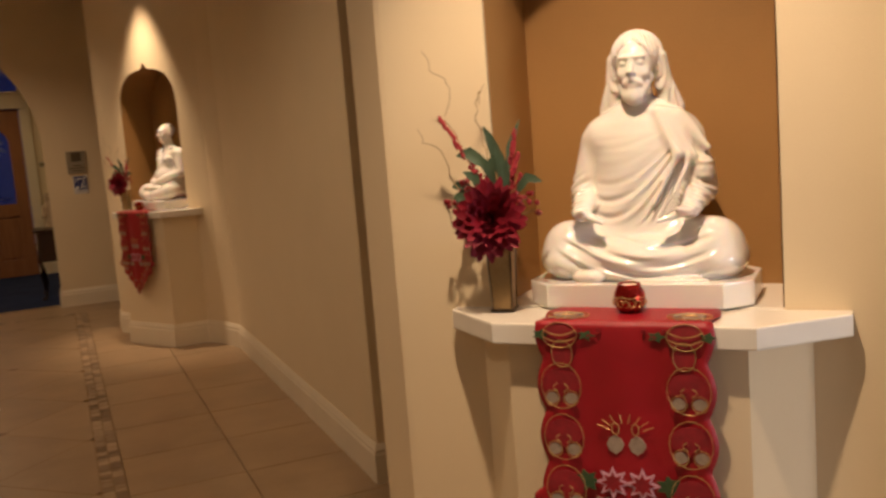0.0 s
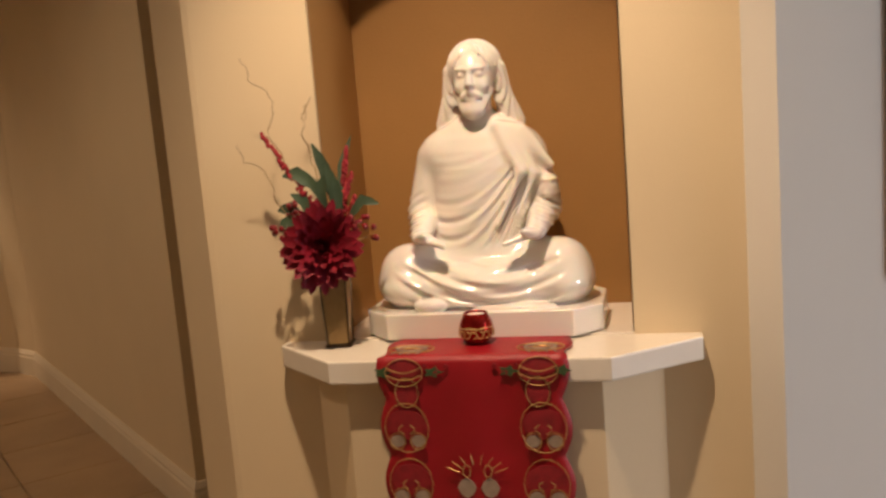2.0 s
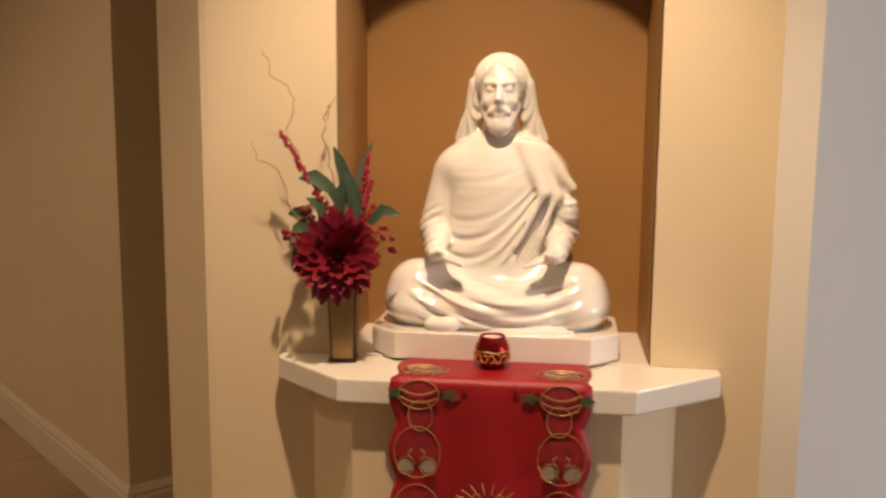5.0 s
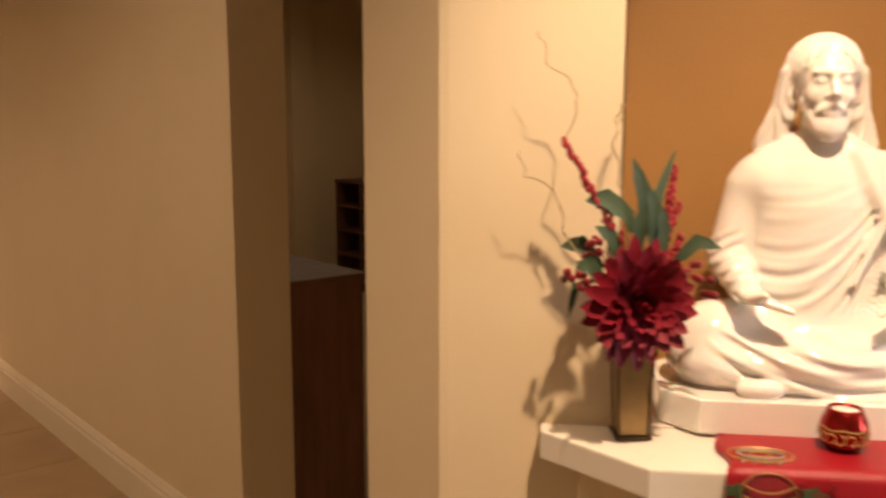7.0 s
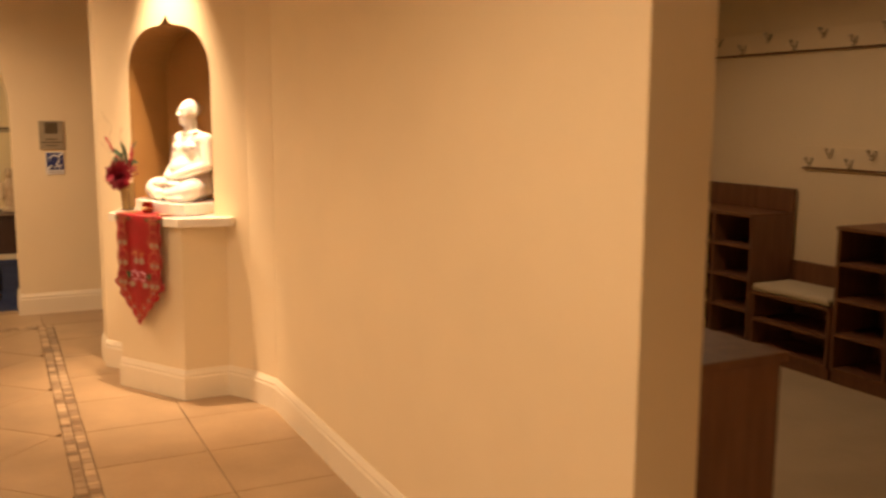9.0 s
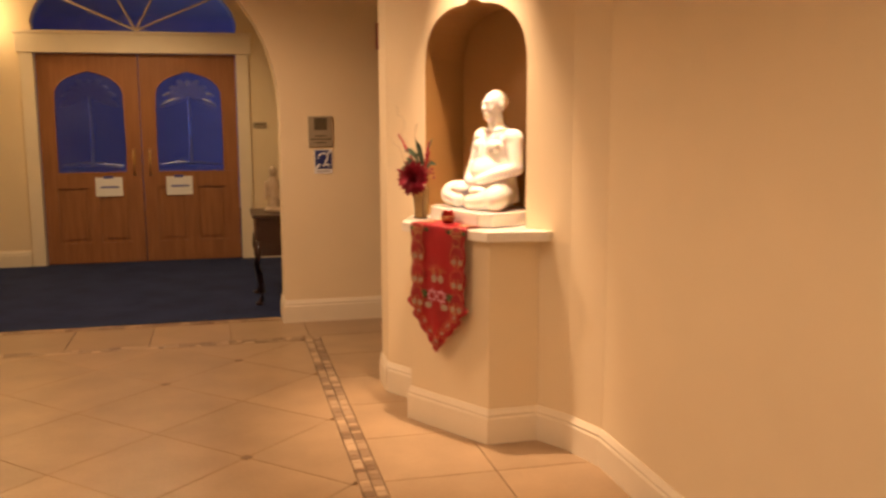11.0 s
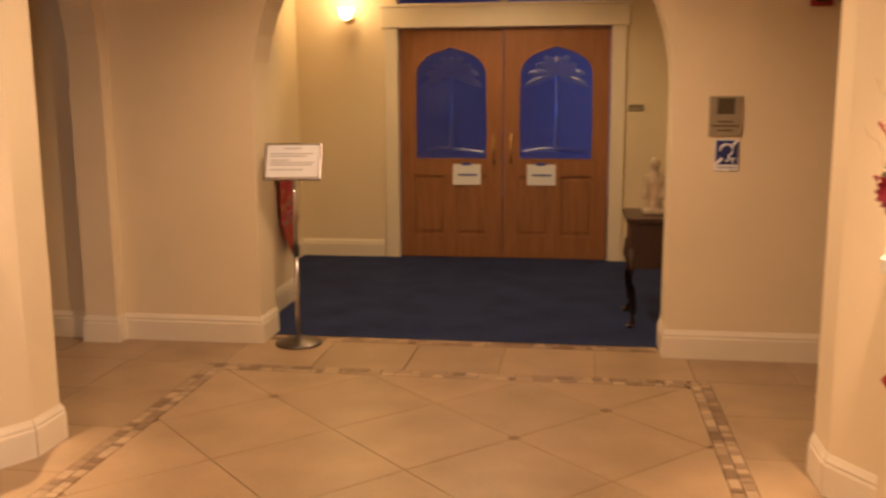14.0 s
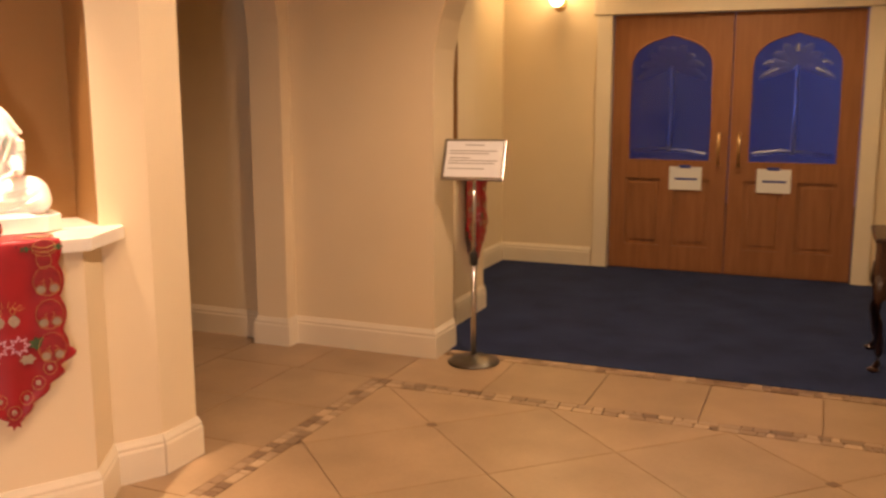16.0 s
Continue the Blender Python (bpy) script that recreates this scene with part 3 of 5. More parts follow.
# ---- statues: each one plain mesh, carved from blended solids ----
class Block:
    """A block of stone on a regular grid; solids are blended into it and its skin is taken as one mesh."""

    def __init__(self, lo, hi, step):
        self.lo, self.step = np.array(lo), step
        axes = [np.arange(a, b, step, dtype=np.float32) for a, b in zip(lo, hi)]
        self.x, self.y, self.z = axes[0][:, None, None], axes[1][None, :, None], axes[2][None, None, :]
        self.d = np.full([len(a) for a in axes], 0.2, np.float32)

    def egg(self, c, r):
        p, q, s = (self.x - c[0]) / r[0], (self.y - c[1]) / r[1], (self.z - c[2]) / r[2]
        k = np.sqrt(p * p + q * q + s * s)
        g = np.sqrt((p / r[0]) ** 2 + (q / r[1]) ** 2 + (s / r[2]) ** 2)
        return k * (k - 1) / np.maximum(g, 1e-6)

    def rod(self, a, b, r0, r1):
        a, v = np.array(a), np.array(b) - np.array(a)
        h = np.clip(((self.x - a[0]) * v[0] + (self.y - a[1]) * v[1] + (self.z - a[2]) * v[2]) / float(v @ v), 0, 1)
        dist = np.sqrt((self.x - a[0] - h * v[0]) ** 2 + (self.y - a[1] - h * v[1]) ** 2 + (self.z - a[2] - h * v[2]) ** 2)
        return dist - (r0 + (r1 - r0) * h)

    def column(self, rows):
        """Upright body of oval sections: rows of height, half width, half depth, centre in y."""
        z, rx, ry, cy = (np.array(v, np.float32) for v in zip(*rows))
        w, e, c = (np.interp(self.z.ravel(), z, v)[None, None, :].astype(np.float32) for v in (rx, ry, cy))
        d = (np.sqrt((self.x / w) ** 2 + ((self.y - c) / e) ** 2) - 1) * np.minimum(w, e)
        return np.maximum(d, np.maximum(z[0] - self.z, self.z - z[-1]))

    def slab(self, w, e, z0, z1, cut, cy=0.0):
        d = np.maximum(abs(self.x) - w, abs(self.y - cy) - e)
        d = np.maximum(d, (abs(self.x) + abs(self.y - cy) - (w + e - cut)) * 0.707)
        return np.maximum(d, np.maximum(z0 - self.z, self.z - z1))

    def add(self, d, k=0.012):
        h = np.clip(0.5 + 0.5 * (self.d - d) / k, 0, 1)
        self.d = self.d + (d - self.d) * h - k * h * (1 - h)

    def cut(self, d, k=0.004):
        h = np.clip(0.5 - 0.5 * (self.d + d) / k, 0, 1)
        self.d = self.d + (-d - self.d) * h + k * h * (1 - h)

    def skin(self):
        d, step = self.d, self.step
        inside = d < 0
        n = [s - 1 for s in d.shape]
        total, acc = np.zeros(n, np.float32), [np.zeros(n, np.float32) for _ in range(3)]
        at = lambda o: tuple(slice(o[i], o[i] + n[i]) for i in range(3))
        for ax in range(3):
            for u in (0, 1):
                for v in (0, 1):
                    o0 = [0, 0, 0]
                    o0[(ax + 1) % 3], o0[(ax + 2) % 3] = u, v
                    o1 = list(o0)
                    o1[ax] = 1
                    a, b = d[at(o0)], d[at(o1)]
                    hit = (a < 0) != (b < 0)
                    f = np.where(hit, a / np.where(hit, a - b, 1), 0)
                    total += hit
                    for i in range(3):
                        acc[i] += hit * (f if i == ax else o0[i])
        cell = total > 0
        ids = np.full(n, -1, np.int64)
        where = np.argwhere(cell)
        ids[cell] = np.arange(len(where))
        verts = np.stack([self.lo[i] + step * (where[:, i] + acc[i][cell] / total[cell]) for i in range(3)], 1)
        faces = []
        for ax in range(3):
            p, q = (ax + 1) % 3, (ax + 2) % 3
            lo, hi = [slice(1, n[i]) for i in range(3)], [slice(1, n[i]) for i in range(3)]
            lo[ax], hi[ax] = slice(0, n[ax]), slice(1, n[ax] + 1)
            a, b = inside[tuple(lo)], inside[tuple(hi)]
            for sign, mask in ((1, a & ~b), (-1, b & ~a)):
                e = np.argwhere(mask)
                e += np.array([0 if i == ax else 1 for i in range(3)])
                quad = []
                for u, v in ((1, 1), (0, 1), (0, 0), (1, 0)):
                    c = e.copy()
                    c[:, p] -= u
                    c[:, q] -= v
                    quad.append(ids[c[:, 0], c[:, 1], c[:, 2]])
                quad = np.stack(quad, 1)
                faces.append(quad if sign > 0 else quad[:, ::-1])
        me = bpy.data.meshes.new("statue")
        me.from_pydata(verts.tolist(), [], np.concatenate(faces).tolist())
        me.polygons.foreach_set("use_smooth", [True] * len(me.polygons))
        me.materials.append(MARBLE)
        return me


def ease(v):
    v = np.clip(v, 0, 1)
    return v * v * (3 - 2 * v)


def carved(me, m, label):
    ob = new("statue", me)
    ob.matrix_world = m
    s = ob.modifiers.new("smooth", "SMOOTH")
    s.factor, s.iterations = 0.5, 2
    return tagged(ob, label, "statue")


def carve_head(b, zc, yc, hair):
    """Head with its brow, nose, lips and ears or long hair; zc is the height of the eyes."""
    for d, k in ((b.egg((0, yc + 0.026, zc + 0.012), (0.047, 0.056, 0.052)), 0.01), (b.egg((0, yc + 0.004, zc - 0.014), (0.0385, 0.044, 0.060)), 0.012),
                 (b.egg((0, yc - 0.020, zc - 0.062), (0.022, 0.020, 0.018)), 0.014)):
        b.add(d, k)
    for s in (-1, 1):
        b.cut(b.egg((s * 0.0165, yc - 0.046, zc - 0.001), (0.0125, 0.010, 0.0085)), 0.008)
        b.add(b.egg((s * 0.0165, yc - 0.0305, zc - 0.002), (0.0105, 0.0085, 0.0068)), 0.003)
        b.add(b.rod((s * 0.006, yc - 0.0405, zc + 0.010), (s * 0.027, yc - 0.031, zc + 0.011), 0.0042, 0.003), 0.008)
        b.add(b.egg((s * 0.022, yc - 0.022, zc - 0.024), (0.012, 0.012, 0.014)), 0.012)
    b.add(b.rod((0, yc - 0.0385, zc + 0.006), (0, yc - 0.0505, zc - 0.021), 0.0042, 0.0072), 0.007)
    b.add(b.egg((0, yc - 0.044, zc - 0.024), (0.0115, 0.007, 0.0055)), 0.004)
    for dz, r in ((-0.0425, 0.0042), (-0.051, 0.0046)):
        b.add(b.egg((0, yc - 0.0375, zc + dz), (0.0135, 0.006, r)), 0.005)
    if hair:
        for s in (-1, 1):
            b.add(b.rod((0, yc - 0.0445, zc - 0.0345), (s * 0.021, yc - 0.034, zc - 0.047), 0.0030, 0.0022), 0.010)
            b.add(b.rod((s * 0.033, yc - 0.006, zc - 0.035), (s * 0.016, yc - 0.026, zc - 0.073), 0.009, 0.009), 0.008)
        b.add(b.egg((0, yc - 0.026, zc - 0.072), (0.020, 0.017, 0.021)), 0.008)
        cap = b.egg((0, yc + 0.030, zc + 0.016), (0.056, 0.064, 0.056))
        cap = np.maximum(cap, (zc + 0.032 - 0.9 * abs(b.x) - b.z) * 0.8 - 0.9 * (b.y - yc + 0.002))
        for s in (-1, 1):
            cap = np.minimum(cap, b.rod((s * 0.049, yc + 0.022, zc + 0.010), (s * 0.055, yc + 0.036, zc - 0.050), 0.0155, 0.019))
            cap = np.minimum(cap, b.rod((s * 0.055, yc + 0.036, zc - 0.050), (s * 0.074, yc + 0.050, zc - 0.100), 0.020, 0.020))
        lock = np.sin((abs(b.x) * 0.55 + (b.y - yc) * 0.9) * 520 + 3 * np.sin(b.z * 60) + 25 * b.z)
        b.add(cap + 0.0020 * lock, 0.004)
    else:
        for s in (-1, 1):
            b.add(b.egg((s * 0.046, yc + 0.024, zc - 0.012), (0.007, 0.016, 0.024)), 0.004)


def robed_mesh():
    """Seated cross-legged figure in a robe draped from the figure's left shoulder, long hair and beard, palms on the thighs."""
    b = Block((-0.25, -0.145, -0.006), (0.25, 0.145, 0.61), 0.0028)
    x, y, z = b.x, b.y, b.z
    # lap: thighs, shins and the cloth slung between the knees
    for s in (-1, 1):
        b.add(b.rod((s * 0.05, 0.02, 0.125), (s * 0.158, -0.022, 0.118), 0.062, 0.063), 0.03)
        b.add(b.egg((s * 0.16, -0.012, 0.092), (0.066, 0.088, 0.046)), 0.02)
    b.add(b.egg((0, -0.02, 0.098), (0.175, 0.100, 0.052)), 0.03)
    b.add(b.egg((0, 0.0, 0.068), (0.212, 0.112, 0.026)), 0.012)
    hang = z - 1.7 * x * x + 0.10 * x
    zone = ease((0.185 - abs(x)) / 0.06) * ease((0.158 - z) / 0.03) * ease((z - 0.058) / 0.015) * (y < 0.02)
    b.d += zone * 0.0034 * (np.sin(hang * 2 * math.pi / 0.031 + 2.4 * np.sin(x * 14)) + 0.35 * np.sin(hang * 2 * math.pi / 0.017 + 1))
    b.add(b.egg((-0.098, -0.108, 0.066), (0.036, 0.019, 0.015)), 0.004)
    b.add(b.egg((0.07, -0.100, 0.057), (0.085, 0.022, 0.008)), 0.006)
    # torso with the folds that fan out of the shoulder
    b.add(b.column(((0.09, 0.135, 0.085, 0.035), (0.16, 0.124, 0.084, 0.032), (0.22, 0.114, 0.078, 0.032), (0.28, 0.110, 0.076, 0.034), (0.33, 0.112, 0.074, 0.036),
                    (0.365, 0.110, 0.068, 0.038), (0.392, 0.100, 0.060, 0.040), (0.412, 0.082, 0.052, 0.041), (0.430, 0.056, 0.044, 0.040), (0.440, 0.040, 0.038, 0.038))), 0.02)
    for s in (-1, 1):
        b.add(b.egg((s * 0.086, 0.038, 0.362), (0.040, 0.046, 0.040)), 0.03)
        b.add(b.rod((s * 0.104, 0.036, 0.350), (s * 0.128, 0.026, 0.245), 0.034, 0.035), 0.012)
        b.add(b.rod((s * 0.127, 0.018, 0.232), (s * 0.118, -0.066, 0.204), 0.032, 0.021), 0.012)
    u = 0.135 - x
    g = np.clip(1 - ((u - 0.20) / 0.20) ** 2, 0.12, 1)
    s_ = (0.418 - z) / g
    front = ease((0.045 - y) / 0.05) * ease((z - 0.165) / 0.02)
    body = front * ease((0.105 - abs(x + 0.0)) / 0.03) * ease((s_ - 0.045) / 0.05) * (0.35 + 0.65 * ease((abs(s_ - 0.115) - 0.01) / 0.04))
    b.d += body * (0.0009 + 0.0016 * ease((s_ - 0.14) / 0.06)) * (np.sin(s_ * 2 * math.pi / 0.036 + 1.5 * np.sin(x * 22)) + 0.4 * np.sin(s_ * 2 * math.pi / 0.019))
    # edge of the robe on the other side, and creases in the sleeves
    for a, e, r in (((-0.083, -0.028, 0.375), (-0.086, -0.048, 0.29), 0.0035), ((-0.086, -0.048, 0.29), (-0.068, -0.052, 0.225), 0.0035)):
        b.cut(b.rod(a, e, r, r), 0.006)
    arm = ease((abs(x) - 0.105) / 0.02) * ease((0.30 - z) / 0.03) * ease((z - 0.19) / 0.02) * front
    b.d += arm * 0.0022 * np.sin((z + 0.5 * abs(x) + 0.25 * y) * 2 * math.pi / 0.020)
    # cloth thrown over the shoulder and arm
    for a, e, r0, r1 in (((0.046, -0.004, 0.410), (0.090, -0.030, 0.318), 0.012, 0.010), ((0.066, 0.002, 0.404), (0.116, -0.016, 0.312), 0.014, 0.011),
                         ((0.088, 0.010, 0.396), (0.148, 0.004, 0.327), 0.017, 0.007), ((0.090, -0.030, 0.318), (0.040, -0.052, 0.215), 0.006, 0.004),
                         ((0.116, -0.016, 0.312), (0.082, -0.044, 0.235), 0.006, 0.004)):
        b.add(b.rod(a, e, r0, r1), 0.014)
    for zz in (0.297, 0.282, 0.268):
        b.add(b.egg((0.139, 0.006, zz), (0.020, 0.028, 0.008)), 0.014)
    # palms, thumb and first finger joined
    for s in (-1, 1):
        b.add(b.egg((s * 0.110, -0.086, 0.200), (0.022, 0.026, 0.012)), 0.008)
        for k in range(3):
            b.add(b.rod((s * (0.102 - 0.004 * k), -0.098 + 0.008 * k, 0.196), (s * (0.060 + 0.003 * k), -0.116 + 0.012 * k, 0.184), 0.0075, 0.0045), 0.003)
        b.add(b.rod((s * 0.120, -0.102, 0.202), (s * 0.102, -0.118, 0.209), 0.0065, 0.005), 0.004)
        b.add(b.rod((s * 0.106, -0.104, 0.198), (s * 0.098, -0.118, 0.207), 0.006, 0.005), 0.004)
    b.add(b.rod((0, 0.038, 0.40), (0, 0.024, 0.455), 0.033, 0.031), 0.012)
    carve_head(b, 0.519, 0.004, True)
    b.add(b.slab(0.242, 0.131, 0.0, 0.053, 0.055), 0.004)
    return b.skin()


def bare_mesh():
    """Seated cross-legged figure with a bare chest, round belly and palms joined in the lap."""
    b = Block((-0.26, -0.225, -0.006), (0.26, 0.145, 0.63), 0.0034)
    for s in (-1, 1):
        b.add(b.rod((s * 0.06, 0.03, 0.125), (s * 0.165, -0.090, 0.122), 0.062, 0.058), 0.015)
        b.add(b.rod((s * 0.165, -0.105, 0.112), (s * 0.05, -0.145, 0.098), 0.052, 0.034), 0.012)
        b.add(b.egg((s * 0.07, -0.125, 0.152), (0.052, 0.034, 0.020)), 0.008)
    b.add(b.column(((0.09, 0.13, 0.09, 0.03), (0.18, 0.120, 0.092, 0.02), (0.24, 0.112, 0.092, 0.016), (0.30, 0.108, 0.078, 0.026), (0.35, 0.118, 0.070, 0.032),
                    (0.39, 0.118, 0.058, 0.036), (0.42, 0.085, 0.046, 0.038), (0.445, 0.04, 0.036, 0.036))), 0.012)
    b.add(b.egg((0, -0.028, 0.232), (0.088, 0.068, 0.066)), 0.02)
    for s in (-1, 1):
        b.add(b.egg((s * 0.050, -0.026, 0.352), (0.046, 0.026, 0.030)), 0.008)
        b.add(b.egg((s * 0.114, 0.034, 0.392), (0.044, 0.046, 0.042)), 0.015)
        b.add(b.rod((s * 0.130, 0.034, 0.380), (s * 0.158, 0.024, 0.255), 0.038, 0.034), 0.010)
        b.add(b.rod((s * 0.158, 0.018, 0.250), (s * 0.040, -0.098, 0.195), 0.033, 0.022), 0.008)
        b.add(b.rod((s * 0.040, -0.098, 0.195), (-s * 0.018, -0.112, 0.184), 0.019, 0.011), 0.004)
        b.cut(b.rod((s * 0.012, -0.052, 0.318), (s * 0.085, -0.040, 0.322), 0.004, 0.003), 0.006)
        b.add(b.rod((s * 0.006, -0.012, 0.420), (s * 0.085, 0.012, 0.432), 0.006, 0.006), 0.010)
    b.cut(b.egg((0, -0.097, 0.222), (0.006, 0.010, 0.006)), 0.004)
    b.add(b.rod((0.07, -0.012, 0.42), (0.0, -0.070, 0.30), 0.0045, 0.0045), 0.002)
    b.add(b.rod((-0.05, -0.012, 0.42), (0.0, -0.070, 0.30), 0.0045, 0.0045), 0.002)
    b.add(b.rod((0, 0.032, 0.41), (0, 0.018, 0.49), 0.038, 0.036), 0.012)
    carve_head(b, 0.548, 0.0, False)
    b.add(b.slab(0.238, 0.165, 0.0, 0.062, 0.05, -0.045), 0.004)
    return b.skin()


Z0 = 0.972
ROBED = robed_mesh()
carved(ROBED, M1 @ pose(0.004, 0.092, Z0 + 0.003), "white marble statue of a seated bearded figure in a draped robe")
carved(bare_mesh(), M2 @ pose(-0.002, 0.09, Z0 + 0.003, 0, 0, -13) @ Matrix.Diagonal((1.06, 1.05, 1.0, 1)), "white marble statue of a seated bare-chested figure in a niche")
carved(ROBED, M3 @ pose(0.0, 0.06, Z0 + 0.003), "white marble statue of a seated robed figure in a niche")


# ---- table runners ----
def runner(m, depth, drop, start, label):
    """Red runner over the ledge's front edge, scalloped and pointed at the hanging end."""
    t = thing("table_runner", m, label, "table runner", "niche runners")
    hw = 0.172
    bm = bmesh.new()
    rows = []
    # path along the cloth: from the statue's base over the edge and down
    path = []
    flat = depth + 0.006 - start
    for i in range(8):
        path.append((-start - flat * i / 7, Z0 + 0.004, -flat * (1 - i / 7)))
    nrow = 72
    for i in range(1, nrow + 1):
        s = drop * i / nrow
        path.append((-(depth + 0.006 + 0.008 * (1 - math.exp(-s * 30)) - 0.006 * math.sin(s * 9)), Z0 + 0.002 - s, s))
    for y, z, s in path:
        w = hw + 0.016 * abs(math.sin((s - 0.075) * math.pi / 0.108)) - 0.008
        tip = drop * 0.62
        if s > tip:
            f = (s - tip) / (drop - tip)
            w = (w + 0.012) * (1 - f ** 1.25) + 0.030 * abs(math.sin(f * 12.6)) * (1 - 0.6 * f) - 0.008 * (1 - f) + 0.004
        rows.append([bm.verts.new((w * k / 10, y - 0.004 * math.cos(k * 0.7) * min(1, max(0, s) * 8), z)) for k in range(-10, 11)])
    for a, b in zip(rows, rows[1:]):
        for k in range(20):
            bm.faces.new((a[k], a[k + 1], b[k + 1], b[k]))
    cloth = part("cloth", bm, CLOTH, t, "", True)
    sol = cloth.modifiers.new("thickness", "SOLIDIFY")
    sol.thickness = 0.002

    def at(u, s, lift=0.004):
        y = -(depth + 0.006 + 0.008 * (1 - math.exp(-s * 30)) - 0.006 * math.sin(s * 9))
        return (u, y - 0.006 - lift, Z0 + 0.002 - s)

    def loop(u, s, ru, rs, mt, r=0.0009, name="embroidered_loop"):
        part(name, tube([at(u + ru * math.cos(2 * math.pi * i / 18), s + rs * math.sin(2 * math.pi * i / 18)) for i in range(18)], r, seg=5, close=True), mt, cloth)

    def patch(u, s, ru, rs, mt, name, pts=12, star=0.0, lift=0.002):
        b = bmesh.new()
        ring = []
        for i in range(pts * 2):
            a = 2 * math.pi * i / (pts * 2)
            k = 1 - star * (i % 2)
            ring.append((u + ru * k * math.cos(a), s + rs * k * math.sin(a)))
        f = [b.verts.new(at(x, q, lift)) for x, q in ring]
        g = [b.verts.new(at(x, q, lift - 0.002)) for x, q in ring]
        b.faces.new(f)
        for i in range(len(f)):
            b.faces.new((f[i], g[i], g[(i + 1) % len(f)], f[(i + 1) % len(f)]))
        bmesh.ops.recalc_face_normals(b, faces=b.faces[:])
        part(name, b, mt, cloth)

    for sgn in (-1, 1):
        # bells at the fold
        patch(sgn * 0.125, 0.022, 0.036, 0.026, CLOTH2, "embroidered_bell", 10)
        loop(sgn * 0.125, 0.022, 0.036, 0.026, GOLD)
        for q in (-0.010, 0.004):
            part("bell_stripe", tube([at(sgn * 0.125 - 0.033 + 0.066 * i / 6, 0.022 + q + 0.010 * math.sin(i / 6 * math.pi), 0.006) for i in range(7)], 0.0013, seg=5), GOLD, cloth)
        patch(sgn * 0.167, 0.022, 0.018, 0.012, GREENTHREAD, "embroidered_leaf", 5, 0.45)
        patch(sgn * 0.122, 0.060, 0.022, 0.026, CLOTH2, "embroidered_bell", 8)
        loop(sgn * 0.122, 0.060, 0.022, 0.028, GOLD)
        patch(sgn * 0.070, 0.022, 0.020, 0.012, GREENTHREAD, "embroidered_leaf", 5, 0.5)
        for k in range(3):
            patch(sgn * (0.045 + 0.02 * k), 0.012 + 0.012 * (k % 2), 0.005, 0.005, BERRY, "embroidered_berry", 5)
        # scalloped lace lobes with paired open scrolls
        s = 0.128
        while s < drop * 0.66:
            loop(sgn * 0.128, s, 0.042, 0.048, GOLD)
            patch(sgn * 0.128, s - 0.006, 0.038, 0.030, CLOTH2, "lace_field", 12)
            for q in (-1, 1):
                patch(sgn * 0.128 + q * 0.020, s + 0.026, 0.013, 0.012, CREAMTHREAD, "open_scroll", 8, 0, 0.0035)
                loop(sgn * 0.128 + q * 0.020, s + 0.026, 0.015, 0.016, GOLD, 0.0009)
                part("scroll_tail", tube([at(sgn * 0.128 + q * (0.006 + 0.010 * math.sin(i)), s + 0.012 - 0.006 * i, 0.006) for i in range(4)], 0.0012, seg=5), GOLD, cloth)
            s += 0.108
    # cut-work on the part that lies on the ledge
    for sgn in (-1, 1):
        for k, (ru, rv, mt) in enumerate(((0.044, 0.028, GOLD), (0.030, 0.018, CREAMTHREAD), (0.016, 0.009, GOLD))):
            ring = [(sgn * 0.124 + ru * math.cos(2 * math.pi * i / 18), -(depth - 0.048) + rv * math.sin(2 * math.pi * i / 18), Z0 + 0.0075) for i in range(18)]
            part("flat_loop", tube(ring, 0.0016 if k != 1 else 0.003, seg=5, close=True), mt, cloth)
        for i in range(4):
            x0 = sgn * (0.100 + 0.016 * i)
            part("cut_bar", tube([(x0, -(depth - 0.026), Z0 + 0.0075), (x0 + sgn * 0.008, -(depth - 0.012), Z0 + 0.0075)], 0.0016, seg=5), CREAMTHREAD, cloth)
    # candles and poinsettias in the middle
    for q in (-1, 1):
        patch(q * 0.022, 0.245, 0.018, 0.020, CREAMTHREAD, "embroidered_candle", 4, 0.1)
        loop(q * 0.020, 0.212, 0.007, 0.012, GOLD, 0.0012, "embroidered_flame")
        patch(q * 0.030, 0.325, 0.036, 0.034, PINKTHREAD, "embroidered_flower", 8, 0.45, 0.003)
        patch(q * 0.030, 0.325, 0.025, 0.023, CLOTH2, "embroidered_petals", 8, 0.45, 0.0045)
        patch(q * 0.085, 0.325, 0.030, 0.024, GREENTHREAD, "embroidered_leaf", 7, 0.4)
        patch(q * 0.052, 0.372, 0.026, 0.018, CREAMTHREAD, "embroidered_bow", 6, 0.3)
    for k in range(8):
        a = math.pi * (0.1 + 0.8 * k / 7)
        part("candle_ray", tube([at(0.035 * math.cos(a), 0.220 - 0.02 * math.sin(a)), at(0.06 * math.cos(a), 0.216 - 0.036 * math.sin(a))], 0.0009, seg=4), GOLD, cloth)
    # scrolls along the pointed end
    for k in range(7):
        f = (k + 0.5) / 7
        s = drop * (0.68 + 0.26 * (1 - abs(2 * f - 1)))
        u = (f - 0.5) * 0.27
        loop(u, s, 0.020, 0.022, GOLD)
        patch(u, s, 0.008, 0.009, CREAMTHREAD, "open_scroll", 7)
    patch(0, drop * 0.985, 0.028, 0.034, CLOTH2, "tip_flower", 7, 0.4)
    return t


